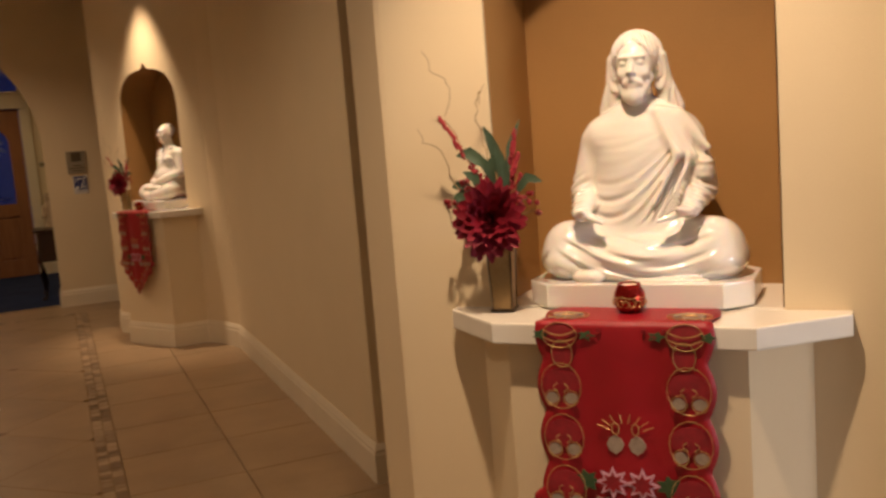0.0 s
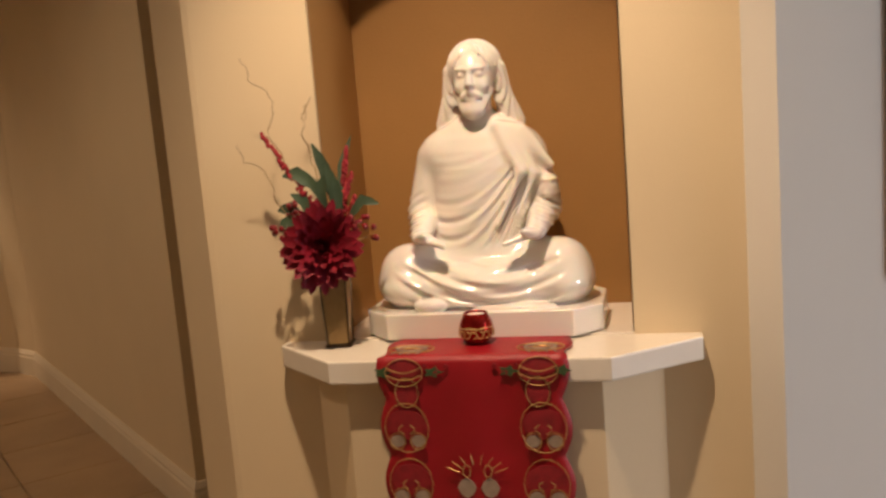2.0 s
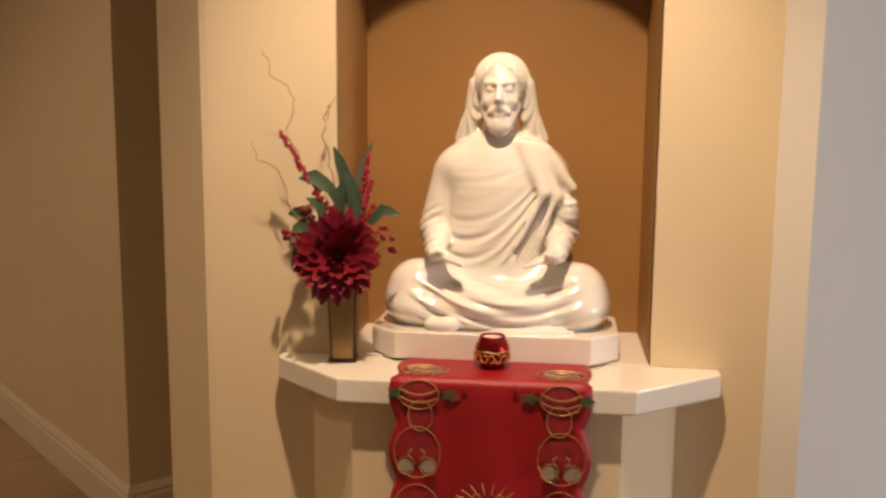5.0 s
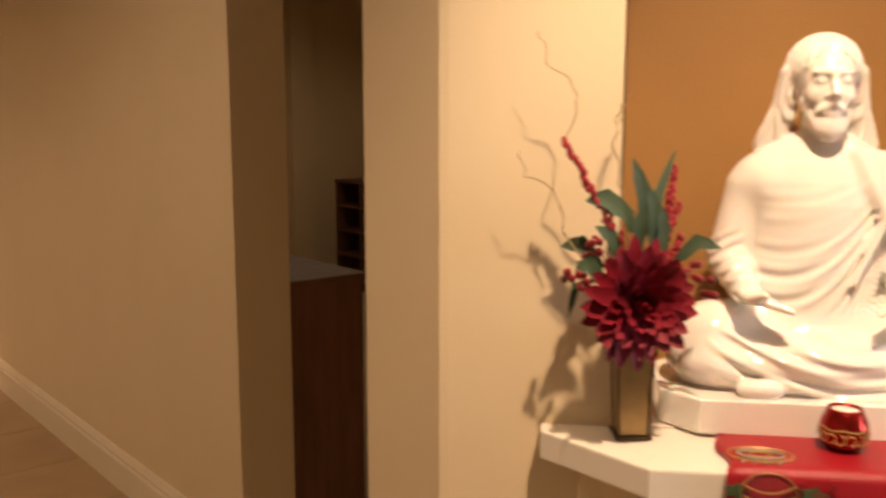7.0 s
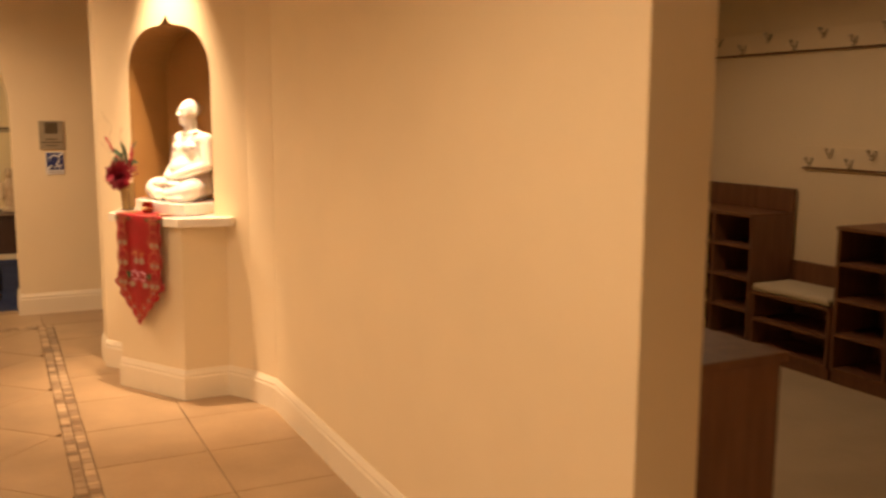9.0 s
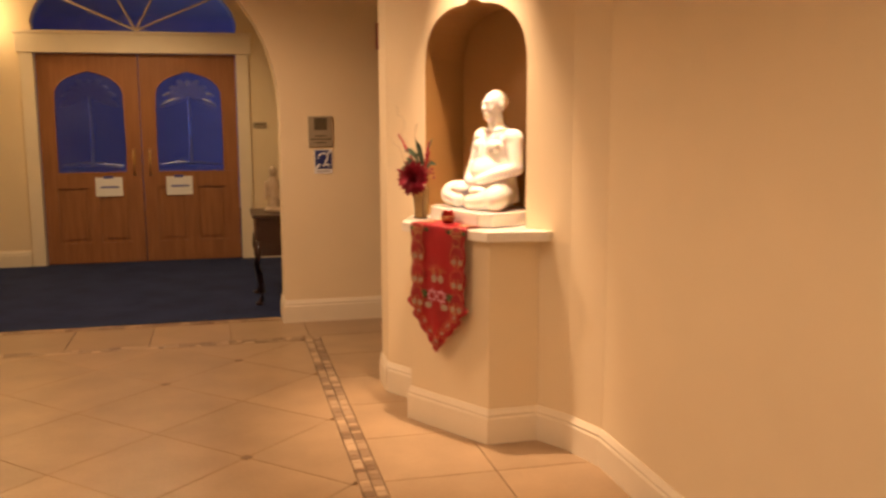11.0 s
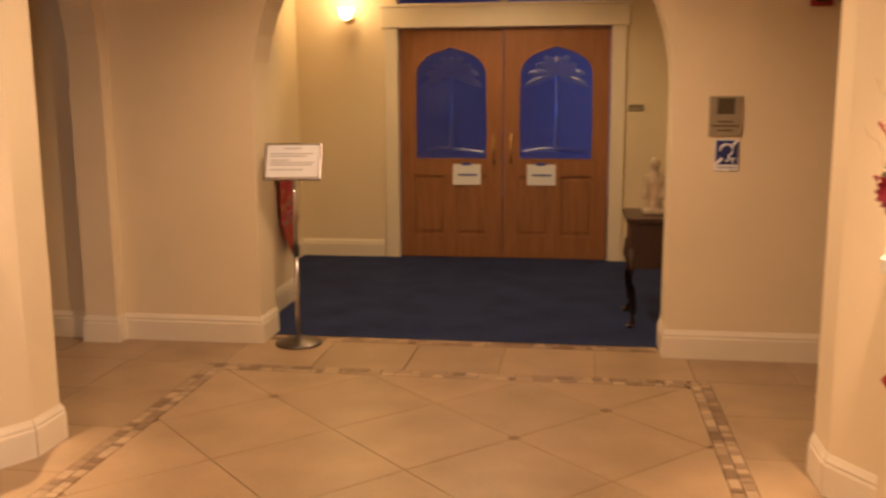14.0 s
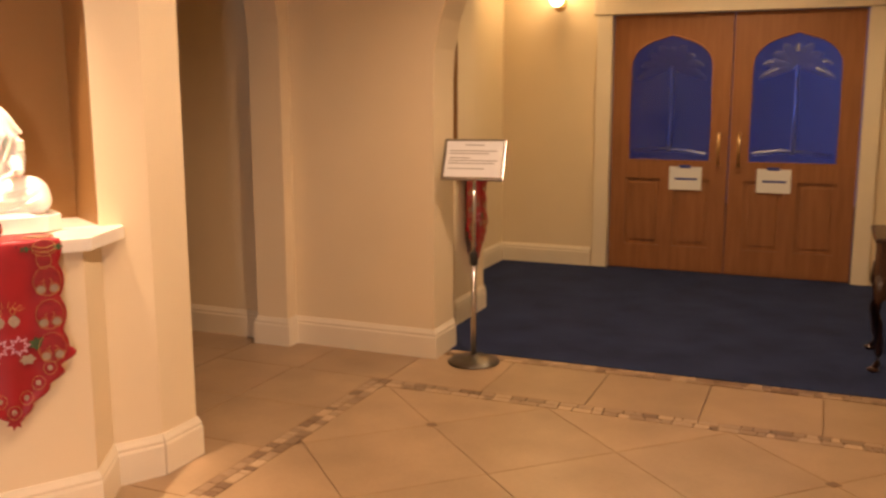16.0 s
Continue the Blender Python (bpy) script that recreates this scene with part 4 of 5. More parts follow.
runner(M1 @ pose(0.012, 0, 0), 0.17, 0.57, 0.008, "red embroidered runner hanging over the marble ledge")
runner(M2 @ pose(-0.02, 0, 0), 0.24, 0.57, 0.125, "red embroidered runner hanging over the marble ledge")
runner(M3, 0.24, 0.57, 0.11, "red embroidered runner hanging over the marble ledge")
runner(M4, 0.24, 0.57, 0.11, "red embroidered runner hanging over the vestibule ledge")


# ---- votive candles ----
def votive(m, label):
    v = thing("votive_candle", m, label, "candle holder", "votive candles")
    prof = [(0.012, 0.0), (0.021, 0.001), (0.029, 0.012), (0.033, 0.026), (0.031, 0.042), (0.025, 0.055), (0.0235, 0.060), (0.0215, 0.060), (0.023, 0.050), (0.020, 0.046)]
    bm = lathe(prof, 28)
    cup = part("cup", bm, VOTIVE, v, "red mercury glass cup", True)
    part("candle", lathe([(0.0195, 0.040), (0.0195, 0.0555), (0.017, 0.057)], 20), WAX, v, "white tealight wax", True)
    for k in range(16):
        a = 2 * math.pi * k / 16
        pts = [(0.0335 * math.cos(a + 0.2 * math.sin(q)), 0.0335 * math.sin(a + 0.2 * math.sin(q)), 0.022 + 0.007 * math.cos(q) * (1 if k % 2 else -1)) for q in [i * 0.8 for i in range(7)]]
        part("gold_scroll", tube(pts, 0.0010, seg=4), GOLD, cup)
    part("gold_band", tube([(0.0325 * math.cos(2 * math.pi * i / 24), 0.0325 * math.sin(2 * math.pi * i / 24), 0.034 + 0.0015 * math.sin(i * 1.57)) for i in range(24)], 0.0010, seg=4, close=True), GOLD, cup)
    return v


v1 = votive(M1 @ pose(0.008, -0.078, Z0 + 0.006), "red mercury glass votive with a white candle on the runner")
for mm in (M2 @ pose(-0.03, -0.175, Z0 + 0.006), M3 @ pose(0.0, -0.13, Z0 + 0.006)):
    tagged(copy_thing(v1, mm), "red glass votive candle on the runner")


# ---- flower vases ----
def leaf_mesh(pts, w, bm=None):
    """A bent pointed blade with a folded midrib."""
    bm = bm or bmesh.new()
    pts = [Vector(p) for p in pts]
    rows = []
    n = len(pts) - 1
    for i, p in enumerate(pts):
        d = (pts[min(i + 1, n)] - pts[max(i - 1, 0)]).normalized()
        side = d.cross(Vector((0.15, -1, 0.25))).normalized()
        up = side.cross(d).normalized()
        ww = w * math.sin(math.pi * (0.06 + 0.92 * i / n)) ** 0.8
        rows.append([bm.verts.new(p - side * ww + up * ww * 0.25), bm.verts.new(p), bm.verts.new(p + side * ww + up * ww * 0.25)])
    for a, b in zip(rows, rows[1:]):
        for k in (0, 1):
            bm.faces.new((a[k], a[k + 1], b[k + 1], b[k]))
    return bm


def petal_mesh(bm, c, out, up, length, w, cup):
    rows = []
    side = out.cross(up).normalized()
    for f, g in ((0.0, 0.35), (0.35, 0.9), (0.7, 1.0), (0.9, 0.6), (1.0, 0.08)):
        p = c + out * (length * f) + up * (cup * f * f)
        rows.append([bm.verts.new(p - side * w * g + up * w * 0.35 * g), bm.verts.new(p), bm.verts.new(p + side * w * g + up * w * 0.35 * g)])
    for a, b in zip(rows, rows[1:]):
        for k in (0, 1):
            bm.faces.new((a[k], a[k + 1], b[k + 1], b[k]))


def flower_vase(m, label, twigs=True):
    rnd = random.Random(7)
    v = thing("flower_vase", m, label, "vase", "niche vases")
    # square tapered vase
    bm = bmesh.new()
    for z, w in ((0.0, 0.022), (0.004, 0.023), (0.16, 0.030), (0.16, 0.027), (0.02, 0.020)):
        bm.verts.index_update()
        ring = [bm.verts.new((x * w, y * w, z)) for x, y in ((-1, -1), (1, -1), (1, 1), (-1, 1))]
        bm.verts.ensure_lookup_table()
        if len(bm.verts) > 4:
            prev = [bm.verts[len(bm.verts) - 8 + k] for k in range(4)]
            for k in range(4):
                bm.faces.new((prev[k], prev[(k + 1) % 4], ring[(k + 1) % 4], ring[k]))
        else:
            bm.faces.new(ring[::-1])
    bm.faces.new(ring)
    bmesh.ops.recalc_face_normals(bm, faces=bm.faces[:])
    body = part("vase_body", bm, VASEGOLD, v, "tapered square antique gold vase")
    for x, y in ((-1, -1), (1, -1), (1, 1), (-1, 1)):
        part("vase_edge", tube([(x * 0.023, y * 0.023, 0.003), (x * 0.030, y * 0.030, 0.16)], 0.0022, seg=5), DARKEDGE, body)
    part("vase_foot", box(-0.029, -0.029, 0.0, 0.029, 0.029, 0.005, 0.001), DARKEDGE, body)
    # dahlia facing the viewer
    c = Vector((-0.008, -0.050, 0.208))
    axis = Vector((0.10, -0.95, 0.12)).normalized()
    e1 = axis.cross(Vector((0, 0, 1))).normalized()
    e2 = e1.cross(axis).normalized()
    flower = part("flower_core", ball(bmesh.new(), c - axis * 0.006, 0.018), DAHLIA, v, "dark heart of the dahlia", True)
    for ring, (cnt, tilt, ln, w) in enumerate(((20, 92, 0.090, 0.0130), (20, 76, 0.088, 0.0130), (18, 60, 0.082, 0.0125), (16, 44, 0.072, 0.0115), (12, 30, 0.062, 0.0095), (9, 17, 0.054, 0.008), (5, 6, 0.048, 0.006))):
        for k in range(cnt):
            a = 2 * math.pi * (k + 0.5 * (ring % 2)) / cnt + rnd.uniform(-0.08, 0.08)
            t = radians(tilt + rnd.uniform(-6, 6))
            rad = e1 * math.cos(a) + e2 * math.sin(a)
            out = (rad * math.sin(t) + axis * math.cos(t)).normalized()
            up = (axis * math.sin(t) - rad * math.cos(t)).normalized()
            bm = bmesh.new()
            petal_mesh(bm, c, out, up, ln * rnd.uniform(0.9, 1.08), w, 0.012)
            part("petal", bm, DAHLIA, flower, "", True)
    # leaves
    for pts, w in ((((0, 0, 0.17), (-0.005, -0.02, 0.28), (-0.02, -0.03, 0.33), (-0.055, -0.03, 0.355), (-0.085, -0.03, 0.35)), 0.018),
                   (((0.01, 0, 0.17), (0.012, -0.01, 0.30), (0.005, -0.02, 0.36), (-0.015, -0.03, 0.41)), 0.017),
                   (((0.01, 0, 0.17), (0.02, -0.02, 0.27), (0.022, -0.03, 0.33), (0.012, -0.035, 0.37)), 0.016),
                   (((0.02, 0, 0.17), (0.03, 0, 0.30), (0.036, 0.01, 0.36), (0.062, 0.02, 0.42)), 0.010),
                   (((0.0, 0, 0.17), (0.0, -0.025, 0.27), (-0.004, -0.035, 0.32), (0.008, -0.04, 0.35)), 0.015),
                   (((0.01, 0, 0.17), (0.03, -0.03, 0.26), (0.034, -0.04, 0.31), (0.028, -0.045, 0.345)), 0.013),
                   (((0, 0, 0.17), (-0.03, -0.02, 0.26), (-0.045, -0.03, 0.30), (-0.07, -0.035, 0.315)), 0.014),
                   (((0.02, 0, 0.17), (0.05, -0.03, 0.26), (0.085, -0.04, 0.295), (0.12, -0.045, 0.285)), 0.014),
                   (((0, 0, 0.17), (-0.05, 0.0, 0.25), (-0.085, 0.01, 0.285), (-0.115, 0.015, 0.28)), 0.017),
                   (((0, 0, 0.17), (-0.06, -0.01, 0.235), (-0.095, -0.01, 0.225), (-0.105, -0.01, 0.18)), 0.009),
                   (((0, 0, 0.17), (-0.05, -0.03, 0.225), (-0.08, -0.035, 0.265), (-0.10, -0.04, 0.25)), 0.017)):
        fine = []
        for a, b in zip(pts, pts[1:]):
            fine += [Vector(a).lerp(Vector(b), q) for q in (0, 0.5)]
        fine.append(Vector(pts[-1]))
        part("leaf", leaf_mesh(fine[len(fine) // 3:], w * 0.78), LEAF, v, "", True)
    # red plumes
    for a, b in (((0.0, -0.02, 0.25), (-0.122, -0.03, 0.435)), ((0.03, -0.02, 0.24), (0.055, -0.01, 0.395)), ((0.02, -0.02, 0.24), (0.062, -0.015, 0.345)), ((0.04, -0.02, 0.22), (0.065, -0.02, 0.30))):
        a, b = Vector(a), Vector(b)
        bm = tube([a, b], 0.0022, 0.001, 5)
        for i in range(64):
            f = i / 63
            p = a.lerp(b, f)
            r = 0.014 * (1 - f) + 0.003
            q = Vector((rnd.uniform(-1, 1), rnd.uniform(-1, 1), rnd.uniform(0, 1))).normalized()
            ball(bm, p + q * r * 0.7, (0.0042, 0.0042, 0.0055), 6, 4)
        part("plume", bm, ASTILBE, v, "", True)
    # berries on short sprigs
    for bx, by, bz, cnt in ((-0.10, -0.04, 0.245, 9), (-0.065, -0.03, 0.285, 9), (0.075, -0.04, 0.25, 8), (0.095, -0.045, 0.225, 6)):
        sprig = part("berry_stem", tube([(0, -0.02, 0.19), (bx, by, bz)], 0.0015, seg=4), TWIG, v)
        for k in range(cnt):
            part("berry", ball(bmesh.new(), (bx + rnd.uniform(-0.02, 0.02), by + rnd.uniform(-0.012, 0.012), bz + rnd.uniform(-0.014, 0.02)), 0.0062, 8, 6), BERRY, sprig, "", True)
    if twigs:
        for s0, path in ((1, ((-0.01, 0.01, 0.17), (-0.04, 0.0, 0.34), (-0.075, -0.01, 0.43), (-0.062, 0.0, 0.50), (-0.095, 0.0, 0.545), (-0.108, 0.0, 0.60))),
                         (2, ((0, 0.01, 0.17), (-0.02, 0.01, 0.36), (-0.035, 0.0, 0.43), (-0.030, 0.0, 0.47), (-0.022, 0.0, 0.49), (-0.03, 0.0, 0.455), (-0.012, 0.0, 0.515))),
                         (3, ((-0.01, 0.0, 0.17), (-0.085, 0.0, 0.30), (-0.098, 0.0, 0.365), (-0.135, 0.0, 0.385), (-0.145, 0.0, 0.43)))):
            pts = []
            for i in range(len(path) - 1):
                a, b = Vector(path[i]), Vector(path[i + 1])
                for q in range(5):
                    f = q / 5
                    pts.append(Matrix.Diagonal(({1: 1.5, 2: 1.1, 3: 1.3}[s0], 1, 1)) @ a.lerp(b, f) + Vector((0.004 * math.sin(9 * f + i + s0), 0, 0.003 * math.cos(7 * f + i))))
            part("curly_twig", tube(pts, 0.0016, 0.0007, 5), TWIG, v, "", True)
    return v


fv = flower_vase(M1 @ pose(-0.283, -0.042, Z0, 0, 0, 8) @ Matrix.Diagonal((0.92, 0.92, 1.0, 1)), "square gold vase with a crimson dahlia, plumes and curly twigs")
tagged(copy_thing(fv, M2 @ pose(-0.31, -0.08, Z0, 0, 0, 15) @ Matrix.Diagonal((1.0, 1.0, 0.93, 1))), "square gold vase with a crimson dahlia and red plumes")


# ---- foyer things ----
def sign_stand(x, y):
    s = thing("sign_stand", pose(x, y, 0, 0, 0, 8), "steel pedestal sign holder with a white printed sheet", "sign stand")
    part("base", lathe([(0.136, 0.0), (0.14, 0.006), (0.136, 0.014), (0.09, 0.024), (0.03, 0.032), (0.018, 0.045)], 40), mat("dull_dark_steel", (0.20, 0.18, 0.16), 0.35, 1.0, var=0.15, scale=20), s, "round dull steel base", True)
    part("pole", tube([(0, 0, 0.03), (0, 0, 0.56)], 0.0145, seg=14), STEEL, s, "", True)
    part("upper_pole", tube([(0, 0, 0.56), (0, 0, 1.02)], 0.0115, seg=14), STEEL, s, "", True)
    part("clamp", lathe([(0.019, 0.535), (0.021, 0.54), (0.021, 0.595), (0.017, 0.602)], 16), BLACK, s, "black plastic height clamp", True)
    m = pose(0.0, -0.005, 1.085, -28, 0, 0)
    head = part("sign_frame", box(-0.165, -0.012, -0.115, 0.165, 0.006, 0.115, 0.004), STEEL, s, "brushed steel frame")
    head.matrix_local = m
    sh = part("sign_sheet", box(-0.150, -0.0145, -0.100, 0.150, -0.0125, 0.100), PAPER, head, "white printed sheet")
    for i, (z, w0, w1) in enumerate(((0.078, -0.05, 0.05), (0.045, -0.13, 0.12), (0.030, -0.13, 0.08), (0.005, -0.13, -0.02), (-0.010, -0.13, 0.125), (-0.025, -0.13, 0.11), (-0.055, -0.13, 0.06))):
        part("print_line", box(w0, -0.0155, z - 0.003, w1, -0.0146, z + 0.003), PRINT, head)
    return s


sign_stand(-0.975, -2.945)


def console_table():
    t = thing("console_table", pose(1.27, -2.10, 0.004), "dark mahogany side table with cabriole legs", "table")
    part("tabletop", box(-0.31, -0.27, 0.675, 0.31, 0.27, 0.70, 0.008), DARKWOOD, t)
    bm = box(-0.28, -0.24, 0.38, 0.28, 0.24, 0.674, 0.004)
    part("apron", bm, DARKWOOD, t)
    part("drawer_front", box(-0.25, -0.246, 0.47, 0.25, -0.241, 0.65, 0.002), DARKWOOD, t)
    part("drawer_knob", ball(bmesh.new(), (0.0, -0.255, 0.56), 0.012), BRASS, t, "brass knob", True)
    for sx in (-1, 1):
        for sy in (-1, 1):
            x, y = sx * 0.262, sy * 0.222
            pts = [(x, y, 0.50), (x + sx * 0.012, y + sy * 0.012, 0.40), (x + sx * 0.005, y + sy * 0.005, 0.25), (x - sx * 0.012, y - sy * 0.012, 0.10), (x - sx * 0.008, y - sy * 0.008, 0.04), (x + sx * 0.01, y + sy * 0.01, 0.012)]
            bm = tube(pts, 0.030, 0.014, 10)
            ball(bm, (x + sx * 0.012, y + sy * 0.012, 0.014), (0.028, 0.028, 0.0135))
            part("leg", bm, DARKWOOD, t, "", True)
    return t


console_table()
bm = bmesh.new()
prism([(-0.07, -0.06), (0.07, -0.06), (0.07, 0.06), (-0.07, 0.06)], 0.0, 0.03, bm=bm)
limb(bm, (0, 0, 0.03), (0.01, 0, 0.20), 0.055, 0.045)
limb(bm, (0.01, 0, 0.20), (0.0, 0, 0.27), 0.050, 0.030)
ball(bm, (0.0, -0.005, 0.315), (0.033, 0.038, 0.045))
limb(bm, (-0.05, 0, 0.22), (-0.06, -0.04, 0.11), 0.022, 0.016)
limb(bm, (0.06, 0, 0.22), (0.055, -0.04, 0.11), 0.022, 0.016)
fig = link("figurine", bm, mat("aged_ivory", (0.52, 0.40, 0.26), 0.5, var=0.15, scale=25), smooth=True)
fig.matrix_world = pose(1.14, -2.12, 0.705)
fr = fig.modifiers.new("remesh", "REMESH")
fr.mode, fr.voxel_size, fr.use_smooth_shade = "VOXEL", 0.007, True
tagged(fig, "small cream figurine standing on the side table", "figurine")


def wall_sign():
    s = thing("wall_plaque", pose(1.43, NY0 - 0.001, 1.345), "champagne metal plaque with unreadable print", "plaque")
    part("plate", box(-0.085, -0.012, -0.105, 0.085, 0.0, 0.105, 0.003), PLAQUE, s)
    part("emblem", box(-0.045, -0.015, 0.01, 0.045, -0.0121, 0.095, 0.002), PLAQUEDARK, s, "dark square emblem")
    for z, w in ((-0.030, 0.04), (-0.052, 0.07), (-0.076, 0.04)):
        part("print_line", box(-w, -0.0135, z - 0.004, w, -0.0121, z + 0.004), PLAQUEDARK, s)
    b = thing("hearing_loop_sign", pose(1.445, NY0 - 0.001, 1.145), "navy and white ear symbol sign", "sign")
    part("plate", box(-0.063, -0.007, -0.092, 0.063, 0.0, 0.075, 0.002), SIGNWHITE, b, "white plate")
    part("field", box(-0.058, -0.009, -0.058, 0.058, -0.0071, 0.070), SIGNBLUE, b, "navy square field")
    arc = [(0.033 * math.cos(a) - 0.002, -0.010, 0.022 + 0.028 * math.sin(a)) for a in [radians(200 - 28 * i) for i in range(9)]] + [(0.012, -0.010, -0.012), (0.008, -0.010, -0.035), (-0.008, -0.010, -0.042)]
    part("ear", tube(arc, 0.006, 0.006, 6), SIGNWHITE, b, "white ear symbol")
    for x0, z0, x1, z1 in ((-0.054, -0.054, -0.022, -0.024), (0.030, 0.046, 0.056, 0.070)):
        part("slash", tube([(x0, -0.010, z0), (x1, -0.010, z1)], 0.008, seg=6), SIGNWHITE, b)
    part("letter_t", box(0.028, -0.011, -0.052, 0.036, -0.0091, -0.026), SIGNWHITE, b)
    part("letter_t_bar", box(0.018, -0.0115, -0.030, 0.046, -0.0091, -0.022), SIGNWHITE, b)
    part("print_line", box(-0.05, -0.009, -0.078, 0.045, -0.0071, -0.070), PRINT, b)
    a = thing("fire_alarm", pose(1.88, NY0 - 0.001, 1.985), "red fire alarm strobe on the wall", "fire alarm")
    part("housing", box(-0.055, -0.045, -0.08, 0.055, 0.0, 0.10, 0.008), ALARMRED, a)
    part("strobe_lens", box(-0.028, -0.06, 0.01, 0.028, -0.044, 0.06, 0.006), SIGNWHITE, a, "clear strobe lens")
    part("grille", box(-0.035, -0.048, -0.06, 0.035, -0.0445, -0.015, 0.002), DARKEDGE, a)
    p = thing("name_plate", pose(1.14, -0.002, 1.34), "small bronze name plate beside the doors", "plaque")
    part("plate", box(-0.065, -0.008, -0.028, 0.065, 0.0, 0.028, 0.002), PLAQUE, p)
    part("print_line", box(-0.05, -0.0095, 0.004, 0.05, -0.0081, 0.014), PLAQUEDARK, p)


wall_sign()


def sconce():
    s = thing("wall_sconce", pose(-1.36, -0.001, 2.11), "lit brass wall sconce with a glowing shade", "wall lamp")
    part("back_plate", lathe([(0.0, 0), (0.06, 0.0), (0.055, 0.012), (0.02, 0.02)], 24), BRASS, s).matrix_local = pose(0, 0, 0.02, 90, 0, 0)
    for dx in (0.0,):
        part("arm", tube([(0, -0.02, 0.02), (0, -0.07, -0.02), (0, -0.10, 0.0)], 0.008, seg=8), BRASS, s, "", True)
        part("shade", lathe([(0.02, -0.01), (0.045, 0.01), (0.06, 0.05), (0.066, 0.09), (0.062, 0.092), (0.02, 0.0)], 24, at=(dx, -0.10, 0.0)), SHADE, s, "glowing frosted shade", True)
    return s


sconce()


# ---- shoe room ----
def cubby(y0, y1, h, rows, cols, back_h, label):
    """Open shoe cubbies against the east wall, fronts facing the doorway."""
    x0, x1, t = 5.24, 5.60, 0.02
    c = thing("shoe_cubby", pose(x0, y0, 0.006), label, "shoe rack", "shoe cubbies")
    L, D = y1 - y0, x1 - x0
    part("plinth", box(0.02, 0, 0, D, L, 0.07), WALNUT, c)
    for k in range(cols + 1):
        y = (L - t) * k / cols
        part("upright", box(0.0, y, 0.071, D - 0.012, y + t, h - t - 0.001, 0.001), WALNUT, c)
    for k in range(rows + 1):
        z = 0.071 + (h - 0.071 - t) * k / rows
        for q in range(cols if 0 < k < rows else 1):
            a, b = ((L - t) * q / cols + t, (L - t) * (q + 1) / cols) if 0 < k < rows else (0.0 if k == rows else t, L if k == rows else L - t)
            part("board", box(0.003 if k < rows else -0.012, a, z, D - 0.012, b, z + t, 0.001), WALNUT, c)
    part("back", box(D - 0.011, 0, 0.071, D, L, h), WALNUT, c)
    if back_h:
        part("back_panel", box(D - 0.03, 0, h + 0.001, D, L, back_h, 0.002), WALNUT, c)
    return c


cubby(-6.19, -4.83, 0.90, 4, 4, 1.05, "walnut shoe cubbies with a tall back panel")
cubby(-6.81, -6.21, 0.43, 2, 1, 0.60, "low walnut shoe bench with two open shelves")
cubby(-8.22, -6.83, 0.90, 4, 4, 0, "walnut shoe cubbies beside the bench")
bm = box(5.23, -6.80, 0.437, 5.56, -6.22, 0.485, 0.02)
tagged(link("bench_cushion", bm, CUSHION, smooth=True), "cream cushion on the low walnut bench", "cushion")
pn = thing("back_board", pose(5.59, -8.22, 0.907), "walnut board standing on the shoe cubbies", "board")
part("panel", box(-0.02, 0, 0.0, 0.0, 0.98, 0.19, 0.002), WALNUT, pn)


def hook_rail(y0, y1, z, count, label):
    r = thing("hook_rail", pose(5.619, y0, z), label, "coat rack", "hook rails")
    L = y1 - y0
    part("rail_board", box(-0.016, 0, 0.0, 0.0, L, 0.13, 0.002), PAINT, r)
    part("rail_edge", box(-0.020, 0, -0.012, 0.0, L, -0.001, 0.002), WALNUT, r)
    for k in range(count):
        y, zz = L * (k + 0.5) / count, 0.09 if k % 2 == 0 else 0.03
        bm = tube([(-0.017, y, zz + 0.025), (-0.03, y, zz), (-0.06, y, zz - 0.005), (-0.07, y, zz + 0.02)], 0.006, 0.005, 6)
        ball(bm, (-0.072, y, zz + 0.025), 0.011, 8, 6)
        tube([(-0.03, y, zz), (-0.045, y, zz - 0.03), (-0.055, y, zz - 0.025)], 0.006, 0.005, 6, bm)
        part("hook", bm, STEEL, r, "", True)


hook_rail(-8.8, -6.95, 1.92, 9, "cream board of steel coat hooks on the wall")
hook_rail(-6.90, -4.90, 1.92, 9, "cream board of steel coat hooks on the wall")
hook_rail(-7.12, -6.22, 1.20, 6, "short cream board with six coat hooks")

cab = thing("low_cabinet", pose(2.46, -8.80, 0.006), "reddish walnut low cabinet just inside the doorway", "cabinet")
part("body", box(0.0, 0.0, 0.06, 0.29, 1.0, 0.90, 0.002), WALNUT, cab)
part("plinth", box(0.01, 0.01, 0.0, 0.27, 0.99, 0.06), WALNUT, cab)
part("cabinet_top", box(0.0, -0.01, 0.901, 0.305, 1.01, 0.925, 0.004), WALNUT, cab)


